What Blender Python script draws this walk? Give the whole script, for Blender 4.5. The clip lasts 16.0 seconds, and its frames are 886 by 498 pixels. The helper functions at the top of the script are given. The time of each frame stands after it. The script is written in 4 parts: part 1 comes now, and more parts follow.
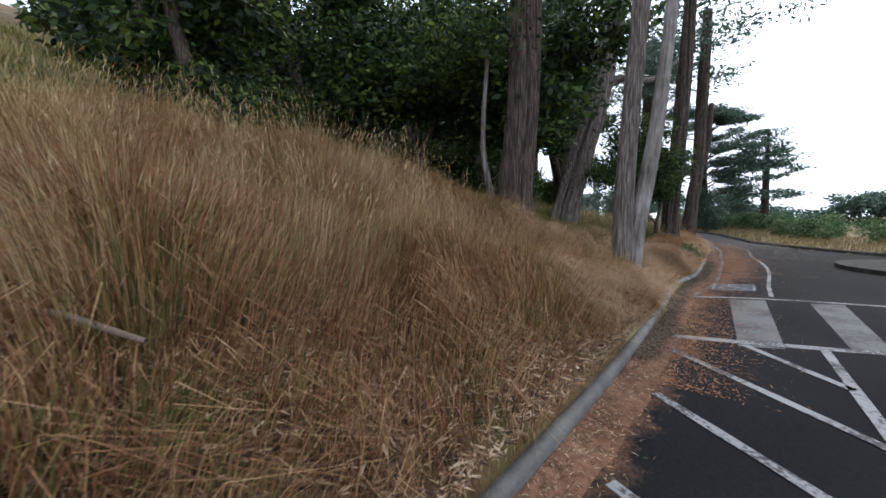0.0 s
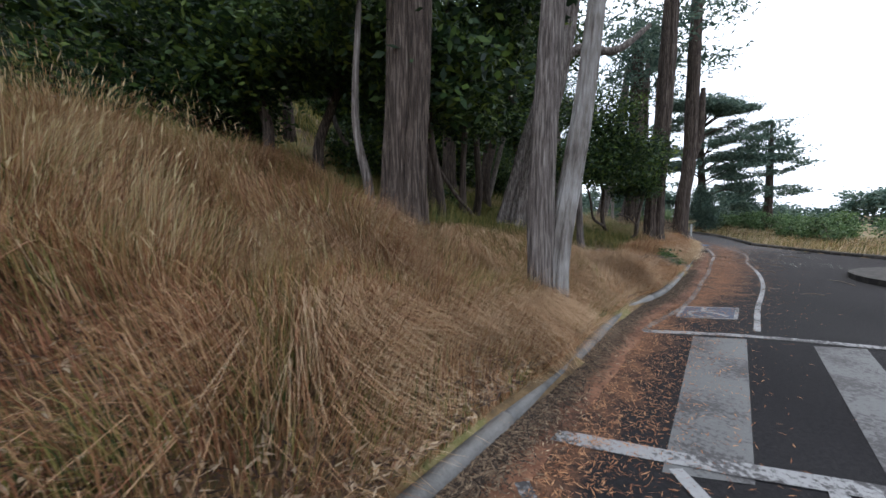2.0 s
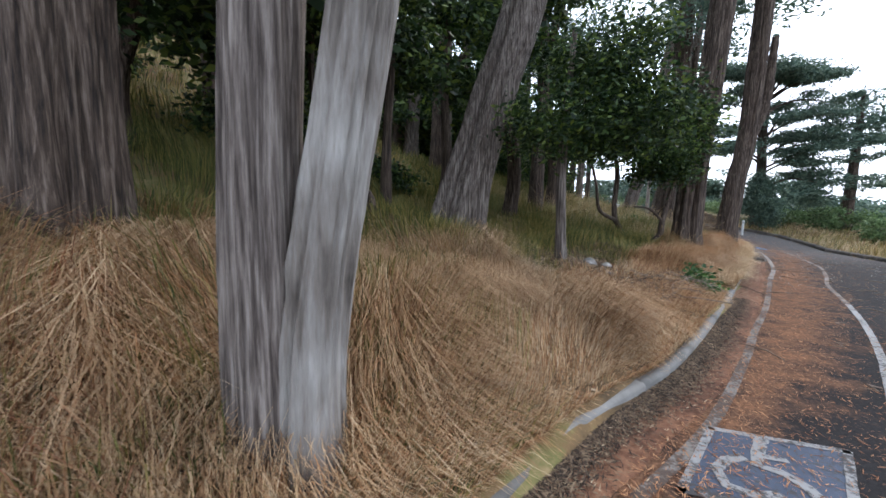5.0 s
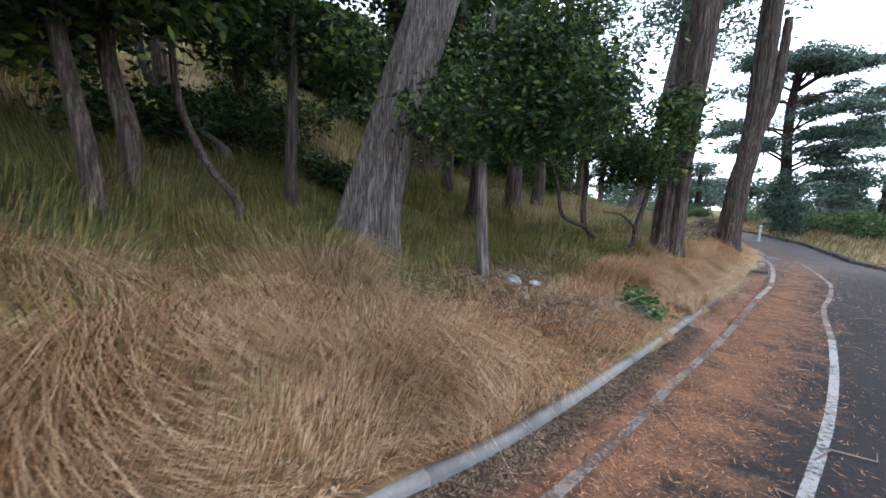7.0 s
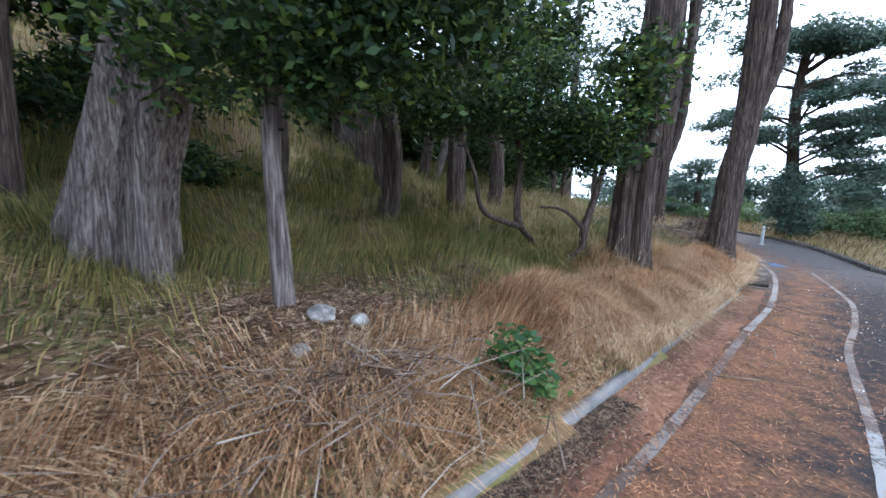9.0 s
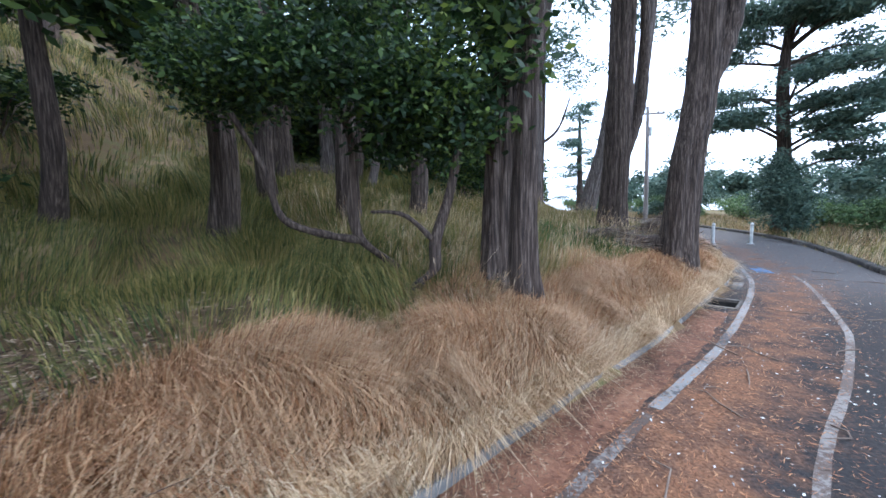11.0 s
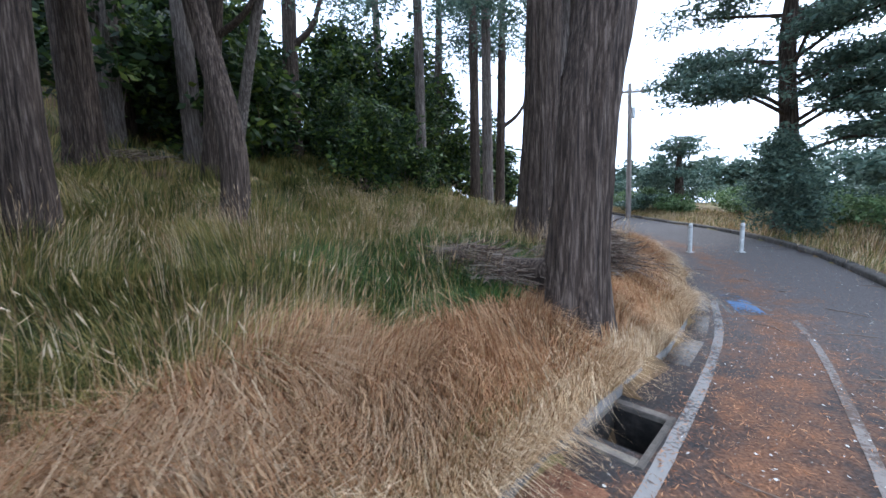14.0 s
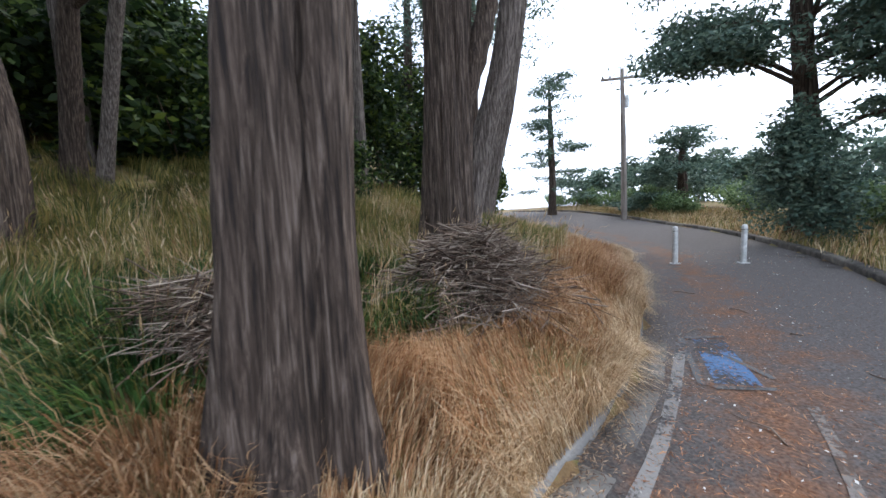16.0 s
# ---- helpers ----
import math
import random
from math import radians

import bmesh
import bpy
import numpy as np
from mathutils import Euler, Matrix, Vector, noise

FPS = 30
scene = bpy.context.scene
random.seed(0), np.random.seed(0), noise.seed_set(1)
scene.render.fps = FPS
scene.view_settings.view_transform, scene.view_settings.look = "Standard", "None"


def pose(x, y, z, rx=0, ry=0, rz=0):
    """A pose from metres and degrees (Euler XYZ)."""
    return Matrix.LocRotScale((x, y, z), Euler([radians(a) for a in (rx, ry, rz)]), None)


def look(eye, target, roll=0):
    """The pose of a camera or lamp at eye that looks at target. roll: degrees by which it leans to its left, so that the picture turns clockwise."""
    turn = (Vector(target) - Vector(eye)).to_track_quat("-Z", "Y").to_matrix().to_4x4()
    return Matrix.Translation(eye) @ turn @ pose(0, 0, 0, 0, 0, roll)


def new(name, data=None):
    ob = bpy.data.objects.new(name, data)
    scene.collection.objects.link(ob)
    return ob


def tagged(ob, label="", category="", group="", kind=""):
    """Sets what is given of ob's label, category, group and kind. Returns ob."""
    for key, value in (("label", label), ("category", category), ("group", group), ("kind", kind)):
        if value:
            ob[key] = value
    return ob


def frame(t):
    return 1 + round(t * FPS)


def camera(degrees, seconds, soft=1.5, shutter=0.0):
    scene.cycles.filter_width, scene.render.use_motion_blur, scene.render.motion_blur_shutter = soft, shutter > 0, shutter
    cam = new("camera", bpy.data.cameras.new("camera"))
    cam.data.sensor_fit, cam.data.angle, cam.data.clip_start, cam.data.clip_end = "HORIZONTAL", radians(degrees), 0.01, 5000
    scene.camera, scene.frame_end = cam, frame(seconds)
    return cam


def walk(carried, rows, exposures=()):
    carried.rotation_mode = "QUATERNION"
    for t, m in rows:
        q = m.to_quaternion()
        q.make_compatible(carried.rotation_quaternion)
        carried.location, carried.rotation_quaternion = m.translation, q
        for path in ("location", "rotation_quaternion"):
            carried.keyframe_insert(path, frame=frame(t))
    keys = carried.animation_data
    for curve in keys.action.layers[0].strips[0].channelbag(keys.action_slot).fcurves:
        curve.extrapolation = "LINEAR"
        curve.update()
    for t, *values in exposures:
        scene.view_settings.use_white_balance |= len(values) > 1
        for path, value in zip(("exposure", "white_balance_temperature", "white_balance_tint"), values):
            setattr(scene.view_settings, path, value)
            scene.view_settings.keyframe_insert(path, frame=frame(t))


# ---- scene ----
cam = camera(102.0, 16.0, 1.6, 0.15)
PATH = [
    (0, (-1.659, -1.83, 1.573), (-1.533, 0.159, 1.411), -0.5),
    (0.5, (-1.109, -1.286, 1.558), (-0.985, 0.703, 1.393), -1.0),
    (1, (-0.405, -0.742, 1.547), (-0.282, 1.248, 1.388), -1.1),
    (1.5, (0.164, -0.207, 1.52), (0.278, 1.783, 1.355), -0.7),
    (2, (0.79, 0.192, 1.547), (0.888, 2.184, 1.397), -1.0),
    (2.5, (1.328, 0.711, 1.494), (1.413, 2.703, 1.344), -0.5),
    (3, (1.891, 1.311, 1.535), (1.966, 3.303, 1.369), -0.5),
    (3.5, (2.335, 1.84, 1.48), (2.371, 3.833, 1.318), -0.1),
    (4, (2.77, 2.396, 1.591), (2.774, 4.387, 1.401), -0.3),
    (4.5, (3.117, 2.935, 1.585), (3.06, 4.926, 1.395), -0.1),
    (4.7, (3.2, 3.218, 1.604), (3.141, 5.205, 1.38), 0.5),
    (6.8, (4.998, 4.272, 1.797), (4.794, 6.243, 1.525), 1.6),
    (7, (5.28, 4.551, 1.816), (5.075, 6.525, 1.562), 1.4),
    (7.5, (5.881, 5.258, 1.776), (5.676, 7.232, 1.527), 1.3),
    (8, (6.379, 5.957, 1.707), (6.167, 7.93, 1.463), 1.2),
    (8.5, (6.891, 6.547, 1.696), (6.675, 8.521, 1.458), 1.1),
    (8.7, (7.051, 6.778, 1.681), (6.823, 8.75, 1.442), 1.3),
    (10.8, (9.652, 9.308, 1.627), (9.384, 11.282, 1.441), -0.8),
    (11, (9.843, 9.576, 1.616), (9.574, 11.55, 1.433), -1.4),
    (11.5, (10.383, 10.29, 1.646), (10.128, 12.265, 1.455), -1.3),
    (12, (10.854, 11.034, 1.596), (10.618, 13.012, 1.412), -1.7),
    (12.5, (11.421, 11.781, 1.661), (11.197, 13.76, 1.479), -2.1),
    (13, (11.862, 12.421, 1.648), (11.628, 14.396, 1.441), -1.6),
    (13.5, (12.471, 13.089, 1.747), (12.191, 15.058, 1.54), -2.3),
    (14, (13.005, 13.703, 1.708), (12.706, 15.669, 1.498), -2.0),
    (14.5, (13.582, 14.348, 1.706), (13.261, 16.311, 1.496), -2.3),
    (15, (14.088, 15.067, 1.644), (13.76, 17.029, 1.441), -2.1),
    (15.5, (14.574, 15.761, 1.65), (14.22, 17.719, 1.444), -2.7),
    (16, (15.022, 16.384, 1.59), (14.652, 18.341, 1.409), -3.1),
]
walk(cam, [(t, look(eye, target, roll)) for t, eye, target, roll in PATH],
     [(0, 0.28, 6300, 10), (3.5, 0.58, 6300, 10), (7, 1.0, 6000, 10), (11, 1.2, 5450, 10), (13.5, 1.0, 5500, 10), (16, 0.78, 6200, 11)])

# ---- light ----
SUN_EL, SUN_AZ = 48.0, 40.0
world = bpy.data.worlds.new("overcast_sky")
scene.world = world
world.use_nodes = True
wn, wl = world.node_tree.nodes, world.node_tree.links
sky = wn.new("ShaderNodeTexSky")
sky.sky_type = "NISHITA"
sky.sun_disc = False
sky.sun_elevation, sky.sun_rotation = radians(SUN_EL), radians(SUN_AZ)
sky.dust_density, sky.air_density = 4.0, 1.0
cloud = wn.new("ShaderNodeMix")
cloud.data_type = "RGBA"
cloud.inputs[0].default_value = 0.7
cloud.inputs[7].default_value = (10.6, 12.0, 14.2, 1)
wl.new(sky.outputs[0], cloud.inputs[6])
wl.new(cloud.outputs[2], wn["Background"].inputs[0])
wn["Background"].inputs[1].default_value = 0.15
sun = new("sun", bpy.data.lights.new("sun", "SUN"))
sun.data.energy, sun.data.angle, sun.data.color = 1.2, radians(14), (1.0, 0.96, 0.90)
sun.matrix_world = look((30 * math.sin(radians(SUN_AZ)), 30 * math.cos(radians(SUN_AZ)), 33), (0, 0, 0))

# ---- materials ----


def mat(name, stops, scale=4.0, rough=0.85, bump=0.3, bscale=60.0, stretch=(1, 1, 1), island=0.0, rnd=0.0, big=0.0, spec=0.3, metal=0.0):
    """Principled surface: colour ramp over noise, a larger noise and random per piece; fine bump."""
    m = bpy.data.materials.new(name)
    m.use_nodes = True
    n, l = m.node_tree.nodes, m.node_tree.links
    b = n["Principled BSDF"]
    b.inputs["Roughness"].default_value = rough
    b.inputs["Specular IOR Level"].default_value = spec
    b.inputs["Metallic"].default_value = metal
    geo = n.new("ShaderNodeNewGeometry")
    mp = n.new("ShaderNodeMapping")
    mp.inputs["Scale"].default_value = stretch
    l.new(geo.outputs["Position"], mp.inputs[0])
    tex = n.new("ShaderNodeTexNoise")
    tex.inputs["Scale"].default_value = scale
    tex.inputs["Detail"].default_value = 6
    tex.inputs["Roughness"].default_value = 0.65
    l.new(mp.outputs[0], tex.inputs[0])
    value = tex.outputs[0]

    def blend(a, bb, f):
        x = n.new("ShaderNodeMix")
        x.inputs[0].default_value = f
        l.new(a, x.inputs[2])
        l.new(bb, x.inputs[3])
        return x.outputs[0]
    if big:
        t2 = n.new("ShaderNodeTexNoise")
        t2.inputs["Scale"].default_value = big
        t2.inputs["Detail"].default_value = 3
        l.new(geo.outputs["Position"], t2.inputs[0])
        value = blend(value, t2.outputs[0], 0.5)
    if island:
        value = blend(value, geo.outputs["Random Per Island"], island)
    if rnd:
        oi = n.new("ShaderNodeObjectInfo")
        value = blend(value, oi.outputs["Random"], rnd)
    ramp = n.new("ShaderNodeValToRGB")
    e = ramp.color_ramp.elements
    while len(e) < len(stops):
        e.new(0.5)
    tight = 0.8 if island or rnd else 0.55
    for k, (p, c) in enumerate(stops):
        p = 0.5 + (p - 0.5) * tight
        e[k].position, e[k].color = p, (*c, 1)
    l.new(value, ramp.inputs[0])
    l.new(ramp.outputs[0], b.inputs["Base Color"])
    if bump:
        t3 = n.new("ShaderNodeTexNoise")
        t3.inputs["Scale"].default_value = bscale
        t3.inputs["Detail"].default_value = 5
        l.new(mp.outputs[0], t3.inputs[0])
        bp = n.new("ShaderNodeBump")
        bp.inputs["Strength"].default_value = bump
        bp.inputs["Distance"].default_value = 0.02
        l.new(t3.outputs[0], bp.inputs["Height"])
        l.new(bp.outputs[0], b.inputs["Normal"])
    return m


def translucent(m, amount=0.25):
    m.node_tree.nodes["Principled BSDF"].inputs["Transmission Weight"].default_value = 0.0
    n, l = m.node_tree.nodes, m.node_tree.links
    tr = n.new("ShaderNodeBsdfTranslucent")
    mix = n.new("ShaderNodeMixShader")
    mix.inputs[0].default_value = amount
    b = n["Principled BSDF"]
    l.new(b.inputs["Base Color"].links[0].from_socket, tr.inputs[0])
    l.new(b.outputs[0], mix.inputs[1])
    l.new(tr.outputs[0], mix.inputs[2])
    l.new(mix.outputs[0], n["Material Output"].inputs[0])
    return m


M_SOIL = mat("slope_soil", [(0.3, (0.07, 0.045, 0.022)), (0.5, (0.16, 0.10, 0.045)), (0.62, (0.13, 0.12, 0.04)), (0.75, (0.28, 0.19, 0.10))], 3, 0.95, 0.8, 30, big=0.5)
M_DRY = translucent(mat("dry_grass", [(0.2, (0.12, 0.055, 0.02)), (0.36, (0.27, 0.13, 0.055)), (0.52, (0.45, 0.235, 0.11)), (0.72, (0.60, 0.39, 0.215))], 1.2, 0.7, 0, island=0.5, big=0.6))
M_RUST = translucent(mat("rusty_grass", [(0.25, (0.12, 0.05, 0.024)), (0.46, (0.33, 0.145, 0.072)), (0.6, (0.34, 0.21, 0.085)), (0.75, (0.54, 0.33, 0.18))], 1.5, 0.7, 0, island=0.5, big=0.5))
M_STRAW = translucent(mat("straw", [(0.25, (0.26, 0.15, 0.07)), (0.5, (0.52, 0.355, 0.19)), (0.8, (0.72, 0.57, 0.38))], 1.2, 0.6, 0, island=0.55))
M_OAT = translucent(mat("wild_oat", [(0.2, (0.15, 0.075, 0.032)), (0.42, (0.33, 0.19, 0.085)), (0.6, (0.40, 0.31, 0.14)), (0.82, (0.60, 0.46, 0.27))], 1.1, 0.65, 0, island=0.5, big=0.7))
M_THATCH = translucent(mat("grey_thatch", [(0.25, (0.25, 0.17, 0.105)), (0.5, (0.46, 0.355, 0.245)), (0.8, (0.64, 0.53, 0.41))], 1.6, 0.7, 0, island=0.5))
M_GUTTER = mat("gutter_soil", [(0.25, (0.055, 0.026, 0.015)), (0.5, (0.15, 0.066, 0.036)), (0.8, (0.26, 0.135, 0.075))], 14, 0.95, 0.8, 60, big=1.3)
M_SWEPT = translucent(mat("swept_grass", [(0.22, (0.17, 0.088, 0.042)), (0.48, (0.46, 0.285, 0.15)), (0.8, (0.66, 0.49, 0.31))], 1.8, 0.65, 0, island=0.45, big=0.9))
M_GREEN = translucent(mat("green_grass", [(0.25, (0.035, 0.06, 0.016)), (0.5, (0.135, 0.135, 0.034)), (0.68, (0.26, 0.22, 0.065)), (0.85, (0.42, 0.31, 0.115))], 0.8, 0.65, 0, island=0.5, big=0.35))
M_LUSH = translucent(mat("lush_grass", [(0.3, (0.02, 0.055, 0.014)), (0.55, (0.05, 0.12, 0.03)), (0.8, (0.11, 0.18, 0.04))], 1.0, 0.55, 0, island=0.5))
M_BARK = mat("cypress_bark", [(0.25, (0.045, 0.034, 0.028)), (0.45, (0.105, 0.083, 0.071)), (0.58, (0.165, 0.135, 0.116)), (0.78, (0.27, 0.23, 0.20))], 36, 0.92, 1.0, 55, stretch=(1, 1, 0.055))
M_BARKD = mat("dark_bark", [(0.25, (0.017, 0.012, 0.010)), (0.45, (0.048, 0.033, 0.024)), (0.58, (0.082, 0.058, 0.044)), (0.78, (0.155, 0.12, 0.096))], 36, 0.92, 1.0, 55, stretch=(1, 1, 0.055))
M_DEAD = mat("weathered_wood", [(0.2, (0.05, 0.04, 0.033)), (0.4, (0.16, 0.135, 0.115)), (0.6, (0.27, 0.245, 0.22)), (0.85, (0.42, 0.39, 0.36))], 16, 0.85, 0.9, 40, stretch=(1, 1, 0.12), big=1.8)
M_TWIG = mat("dead_twigs", [(0.25, (0.05, 0.032, 0.022)), (0.5, (0.14, 0.095, 0.068)), (0.8, (0.29, 0.24, 0.195))], 3, 0.9, 0, island=0.6)
M_LEAF = translucent(mat("dark_leaves", [(0.25, (0.012, 0.026, 0.010)), (0.5, (0.03, 0.058, 0.018)), (0.72, (0.07, 0.11, 0.024)), (0.88, (0.16, 0.20, 0.035))], 0.9, 0.5, 0, island=0.55, big=0.5, spec=0.25), 0.3)
M_NEEDLE = translucent(mat("cypress_needles", [(0.25, (0.04, 0.074, 0.055)), (0.5, (0.085, 0.135, 0.10)), (0.8, (0.15, 0.20, 0.14))], 0.8, 0.6, 0, island=0.5, big=0.4), 0.25)
M_BUSH = translucent(mat("bush_leaves", [(0.25, (0.04, 0.075, 0.03)), (0.5, (0.10, 0.165, 0.06)), (0.8, (0.20, 0.27, 0.11))], 0.8, 0.55, 0, island=0.5, big=0.4), 0.3)
M_KERB = mat("kerb_concrete", [(0.25, (0.07, 0.063, 0.055)), (0.5, (0.16, 0.15, 0.138)), (0.8, (0.26, 0.245, 0.225))], 6, 0.9, 0.5, 50, rnd=0.25, big=1.2)
M_KERBD = mat("old_dark_kerb", [(0.3, (0.035, 0.03, 0.026)), (0.6, (0.11, 0.095, 0.08)), (0.8, (0.2, 0.17, 0.13))], 6, 0.95, 0.6, 40, rnd=0.3)
M_STEEL = mat("galvanised_steel", [(0.3, (0.38, 0.38, 0.37)), (0.7, (0.6, 0.6, 0.58))], 8, 0.5, 0.1, 60, metal=0.4)
M_POLE = mat("pole_wood", [(0.3, (0.16, 0.13, 0.11)), (0.7, (0.30, 0.26, 0.23))], 8, 0.9, 0.5, 30, stretch=(1, 1, 0.1))
# near-black colour standing in for the shade inside the drain pit
M_BLACK = mat("drain_shade", [(0.3, (0.012, 0.011, 0.010)), (0.7, (0.035, 0.03, 0.026))], 5, 0.95, 0.3, 20)
M_ROCK = mat("rock", [(0.3, (0.12, 0.11, 0.10)), (0.6, (0.30, 0.27, 0.24)), (0.8, (0.45, 0.42, 0.38))], 8, 0.9, 0.8, 40)


def paint(name, colour, worn, under=(0.055, 0.05, 0.05)):
    """Road paint worn off in flecks, with the asphalt's colour below."""
    u = tuple(c * 0.8 for c in under)
    return mat(name, [(worn - 0.07, u), (worn, tuple((a + 2 * b) / 3 for a, b in zip(colour, u))), (worn + 0.06, colour), (0.85, tuple(min(1, c * 1.15) for c in colour))], 26, 0.75, 0.25, 120, big=1.6)


M_WHITE = paint("worn_white_paint", (0.22, 0.215, 0.21), 0.44)
M_FADED = paint("faded_white_paint", (0.10, 0.098, 0.095), 0.43)
M_EDGE = paint("cracked_edge_paint", (0.19, 0.18, 0.168), 0.45)
M_THIN = paint("thin_old_paint", (0.16, 0.14, 0.125), 0.52, (0.09, 0.06, 0.045))
M_BLUE = paint("blue_paint", (0.045, 0.058, 0.088), 0.40)
M_BLUE2 = paint("worn_blue_paint", (0.07, 0.14, 0.26), 0.46)

# asphalt with red needle litter and soil where it has gathered
M_ROAD = mat("asphalt", [(0.25, (0.008, 0.0077, 0.0083)), (0.5, (0.0135, 0.013, 0.014)), (0.7, (0.020, 0.019, 0.0195)), (0.95, (0.06, 0.056, 0.053))], 30, 0.9, 0.5, 160, big=0.35, spec=0.05)
_n, _l = M_ROAD.node_tree.nodes, M_ROAD.node_tree.links
_b = _n["Principled BSDF"]
_att = _n.new("ShaderNodeAttribute")
_att.attribute_name = "litter"
_nz = _n.new("ShaderNodeTexNoise")
_nz.inputs["Scale"].default_value, _nz.inputs["Detail"].default_value, _nz.inputs["Roughness"].default_value = 2.2, 10, 0.78
_geo = _n.new("ShaderNodeNewGeometry")
_l.new(_geo.outputs["Position"], _nz.inputs[0])
_add = _n.new("ShaderNodeMath")
_add.operation = "ADD"
_l.new(_att.outputs["Fac"], _add.inputs[0])
_l.new(_nz.outputs[0], _add.inputs[1])
_rr = _n.new("ShaderNodeMapRange")
_rr.inputs[1].default_value, _rr.inputs[2].default_value = 0.86, 1.12
_l.new(_add.outputs[0], _rr.inputs[0])
_red = _n.new("ShaderNodeValToRGB")
_re = _red.color_ramp.elements
_re[0].position, _re[0].color = 0.3, (0.10, 0.048, 0.026, 1)
_re[1].position, _re[1].color = 0.75, (0.29, 0.15, 0.085, 1)
_nf = _n.new("ShaderNodeTexNoise")
_nf.inputs["Scale"].default_value, _nf.inputs["Detail"].default_value = 45, 6
_l.new(_geo.outputs["Position"], _nf.inputs[0])
_l.new(_nf.outputs[0], _red.inputs[0])
_mx = _n.new("ShaderNodeMix")
_mx.data_type = "RGBA"
_l.new(_rr.outputs[0], _mx.inputs[0])
_age = _n.new("ShaderNodeAttribute")
_age.attribute_name = "age"
_old = _n.new("ShaderNodeMix")
_old.data_type = "RGBA"
_l.new(_age.outputs["Fac"], _old.inputs[0])
_l.new(_b.inputs["Base Color"].links[0].from_socket, _old.inputs[6])
_pale = _n.new("ShaderNodeValToRGB")
_pe = _pale.color_ramp.elements
_pe[0].position, _pe[0].color = 0.35, (0.075, 0.067, 0.063, 1)
_pe[1].position, _pe[1].color = 0.65, (0.14, 0.126, 0.118, 1)
_l.new(_nf.outputs[0], _pale.inputs[0])
_l.new(_pale.outputs[0], _old.inputs[7])
_l.new(_old.outputs[2], _mx.inputs[6])
_l.new(_red.outputs[0], _mx.inputs[7])
_l.new(_mx.outputs[2], _b.inputs["Base Color"])

# ---- mesh helpers ----


def mesh_np(name, verts, faces, material, smooth=False):
    """A mesh from arrays of corners and of equal-sided faces."""
    verts, faces = np.asarray(verts, np.float32), np.asarray(faces, np.int32)
    me = bpy.data.meshes.new(name)
    k = faces.shape[1]
    me.vertices.add(len(verts))
    me.vertices.foreach_set("co", verts.ravel())
    me.loops.add(faces.size)
    me.loops.foreach_set("vertex_index", faces.ravel())
    me.polygons.add(len(faces))
    me.polygons.foreach_set("loop_start", np.arange(0, faces.size, k, dtype=np.int32))
    if smooth:
        me.polygons.foreach_set("use_smooth", np.ones(len(faces), bool))
    me.update(calc_edges=True)
    me.materials.append(material)
    return me


def part(name, me, parent=None, label=""):
    ob = new(name, me)
    if parent is not None:
        ob.parent = parent
    return tagged(ob, label) if label else ob


def thing(name, x, y, z, label, category, group=""):
    ob = new(name)
    ob.location = (x, y, z)
    return tagged(ob, label, category, group)


def bm_mesh(name, bm, material, smooth=False):
    me = bpy.data.meshes.new(name)
    bm.to_mesh(me)
    bm.free()
    me.materials.append(material)
    if smooth:
        for p in me.polygons:
            p.use_smooth = True
    return me


def box_mesh(name, sx, sy, sz, material, bevel=0.01, z0=0.0):
    bm = bmesh.new()
    bmesh.ops.create_cube(bm, size=1)
    bmesh.ops.scale(bm, vec=(sx, sy, sz), verts=bm.verts)
    bmesh.ops.translate(bm, vec=(0, 0, z0 + sz / 2), verts=bm.verts)
    bmesh.ops.bevel(bm, geom=bm.edges[:], offset=bevel, segments=2, affect="EDGES")
    return bm_mesh(name, bm, material)


rng = np.random.default_rng(7)


def spline(pts, step):
    """Catmull-Rom through pts, resampled at even steps."""
    p = np.array(pts, float)
    p = np.vstack([2 * p[0] - p[1], p, 2 * p[-1] - p[-2]])
    out = []
    for i in range(1, len(p) - 2):
        t = np.linspace(0, 1, 40, endpoint=False)[:, None]
        a, b, c, d = p[i - 1], p[i], p[i + 1], p[i + 2]
        out.append(0.5 * (2 * b + (c - a) * t + (2 * a - 5 * b + 4 * c - d) * t ** 2 + (3 * b - a - 3 * c + d) * t ** 3))
    q = np.vstack(out + [p[-2][None]])
    s = np.r_[0, np.cumsum(np.linalg.norm(np.diff(q, axis=0), axis=1))]
    ss = np.arange(0, s[-1], step)
    return np.stack([np.interp(ss, s, q[:, k]) for k in range(q.shape[1])], 1), ss


# ---- the lie of the land: kerb line on the left of the road, far edge on its right ----
KERB, KS = spline([(-11, -9.6), (-5, -3.9), (-1.44, -0.27), (0.4, 1.62), (2.3, 3.72), (4.1, 5.80), (5.7, 7.19), (8.05, 9.78), (10.4, 12.55), (12.2, 14.65),
                   (14.0, 16.97), (15.1, 18.32), (16.15, 20.05), (16.95, 22.2), (17.7, 25.5), (17.9, 30), (16.8, 38), (13.5, 48), (8, 58)], 0.1)
FAR, FS = spline([(14.5, -13), (17.5, -5), (17.5, 3), (16.6, 9.5), (17.4, 13.5), (19.2, 19.0), (20.7, 22.6), (21.8, 26.0), (22.7, 31), (22.6, 36), (20.8, 48), (15, 62)], 0.1)
KS = KS - 3.9
KT = np.gradient(KERB, axis=0)
KT /= np.linalg.norm(KT, axis=1)[:, None]
KN = np.stack([-KT[:, 1], KT[:, 0]], 1)
FT = np.gradient(FAR, axis=0)
FT /= np.linalg.norm(FT, axis=1)[:, None]


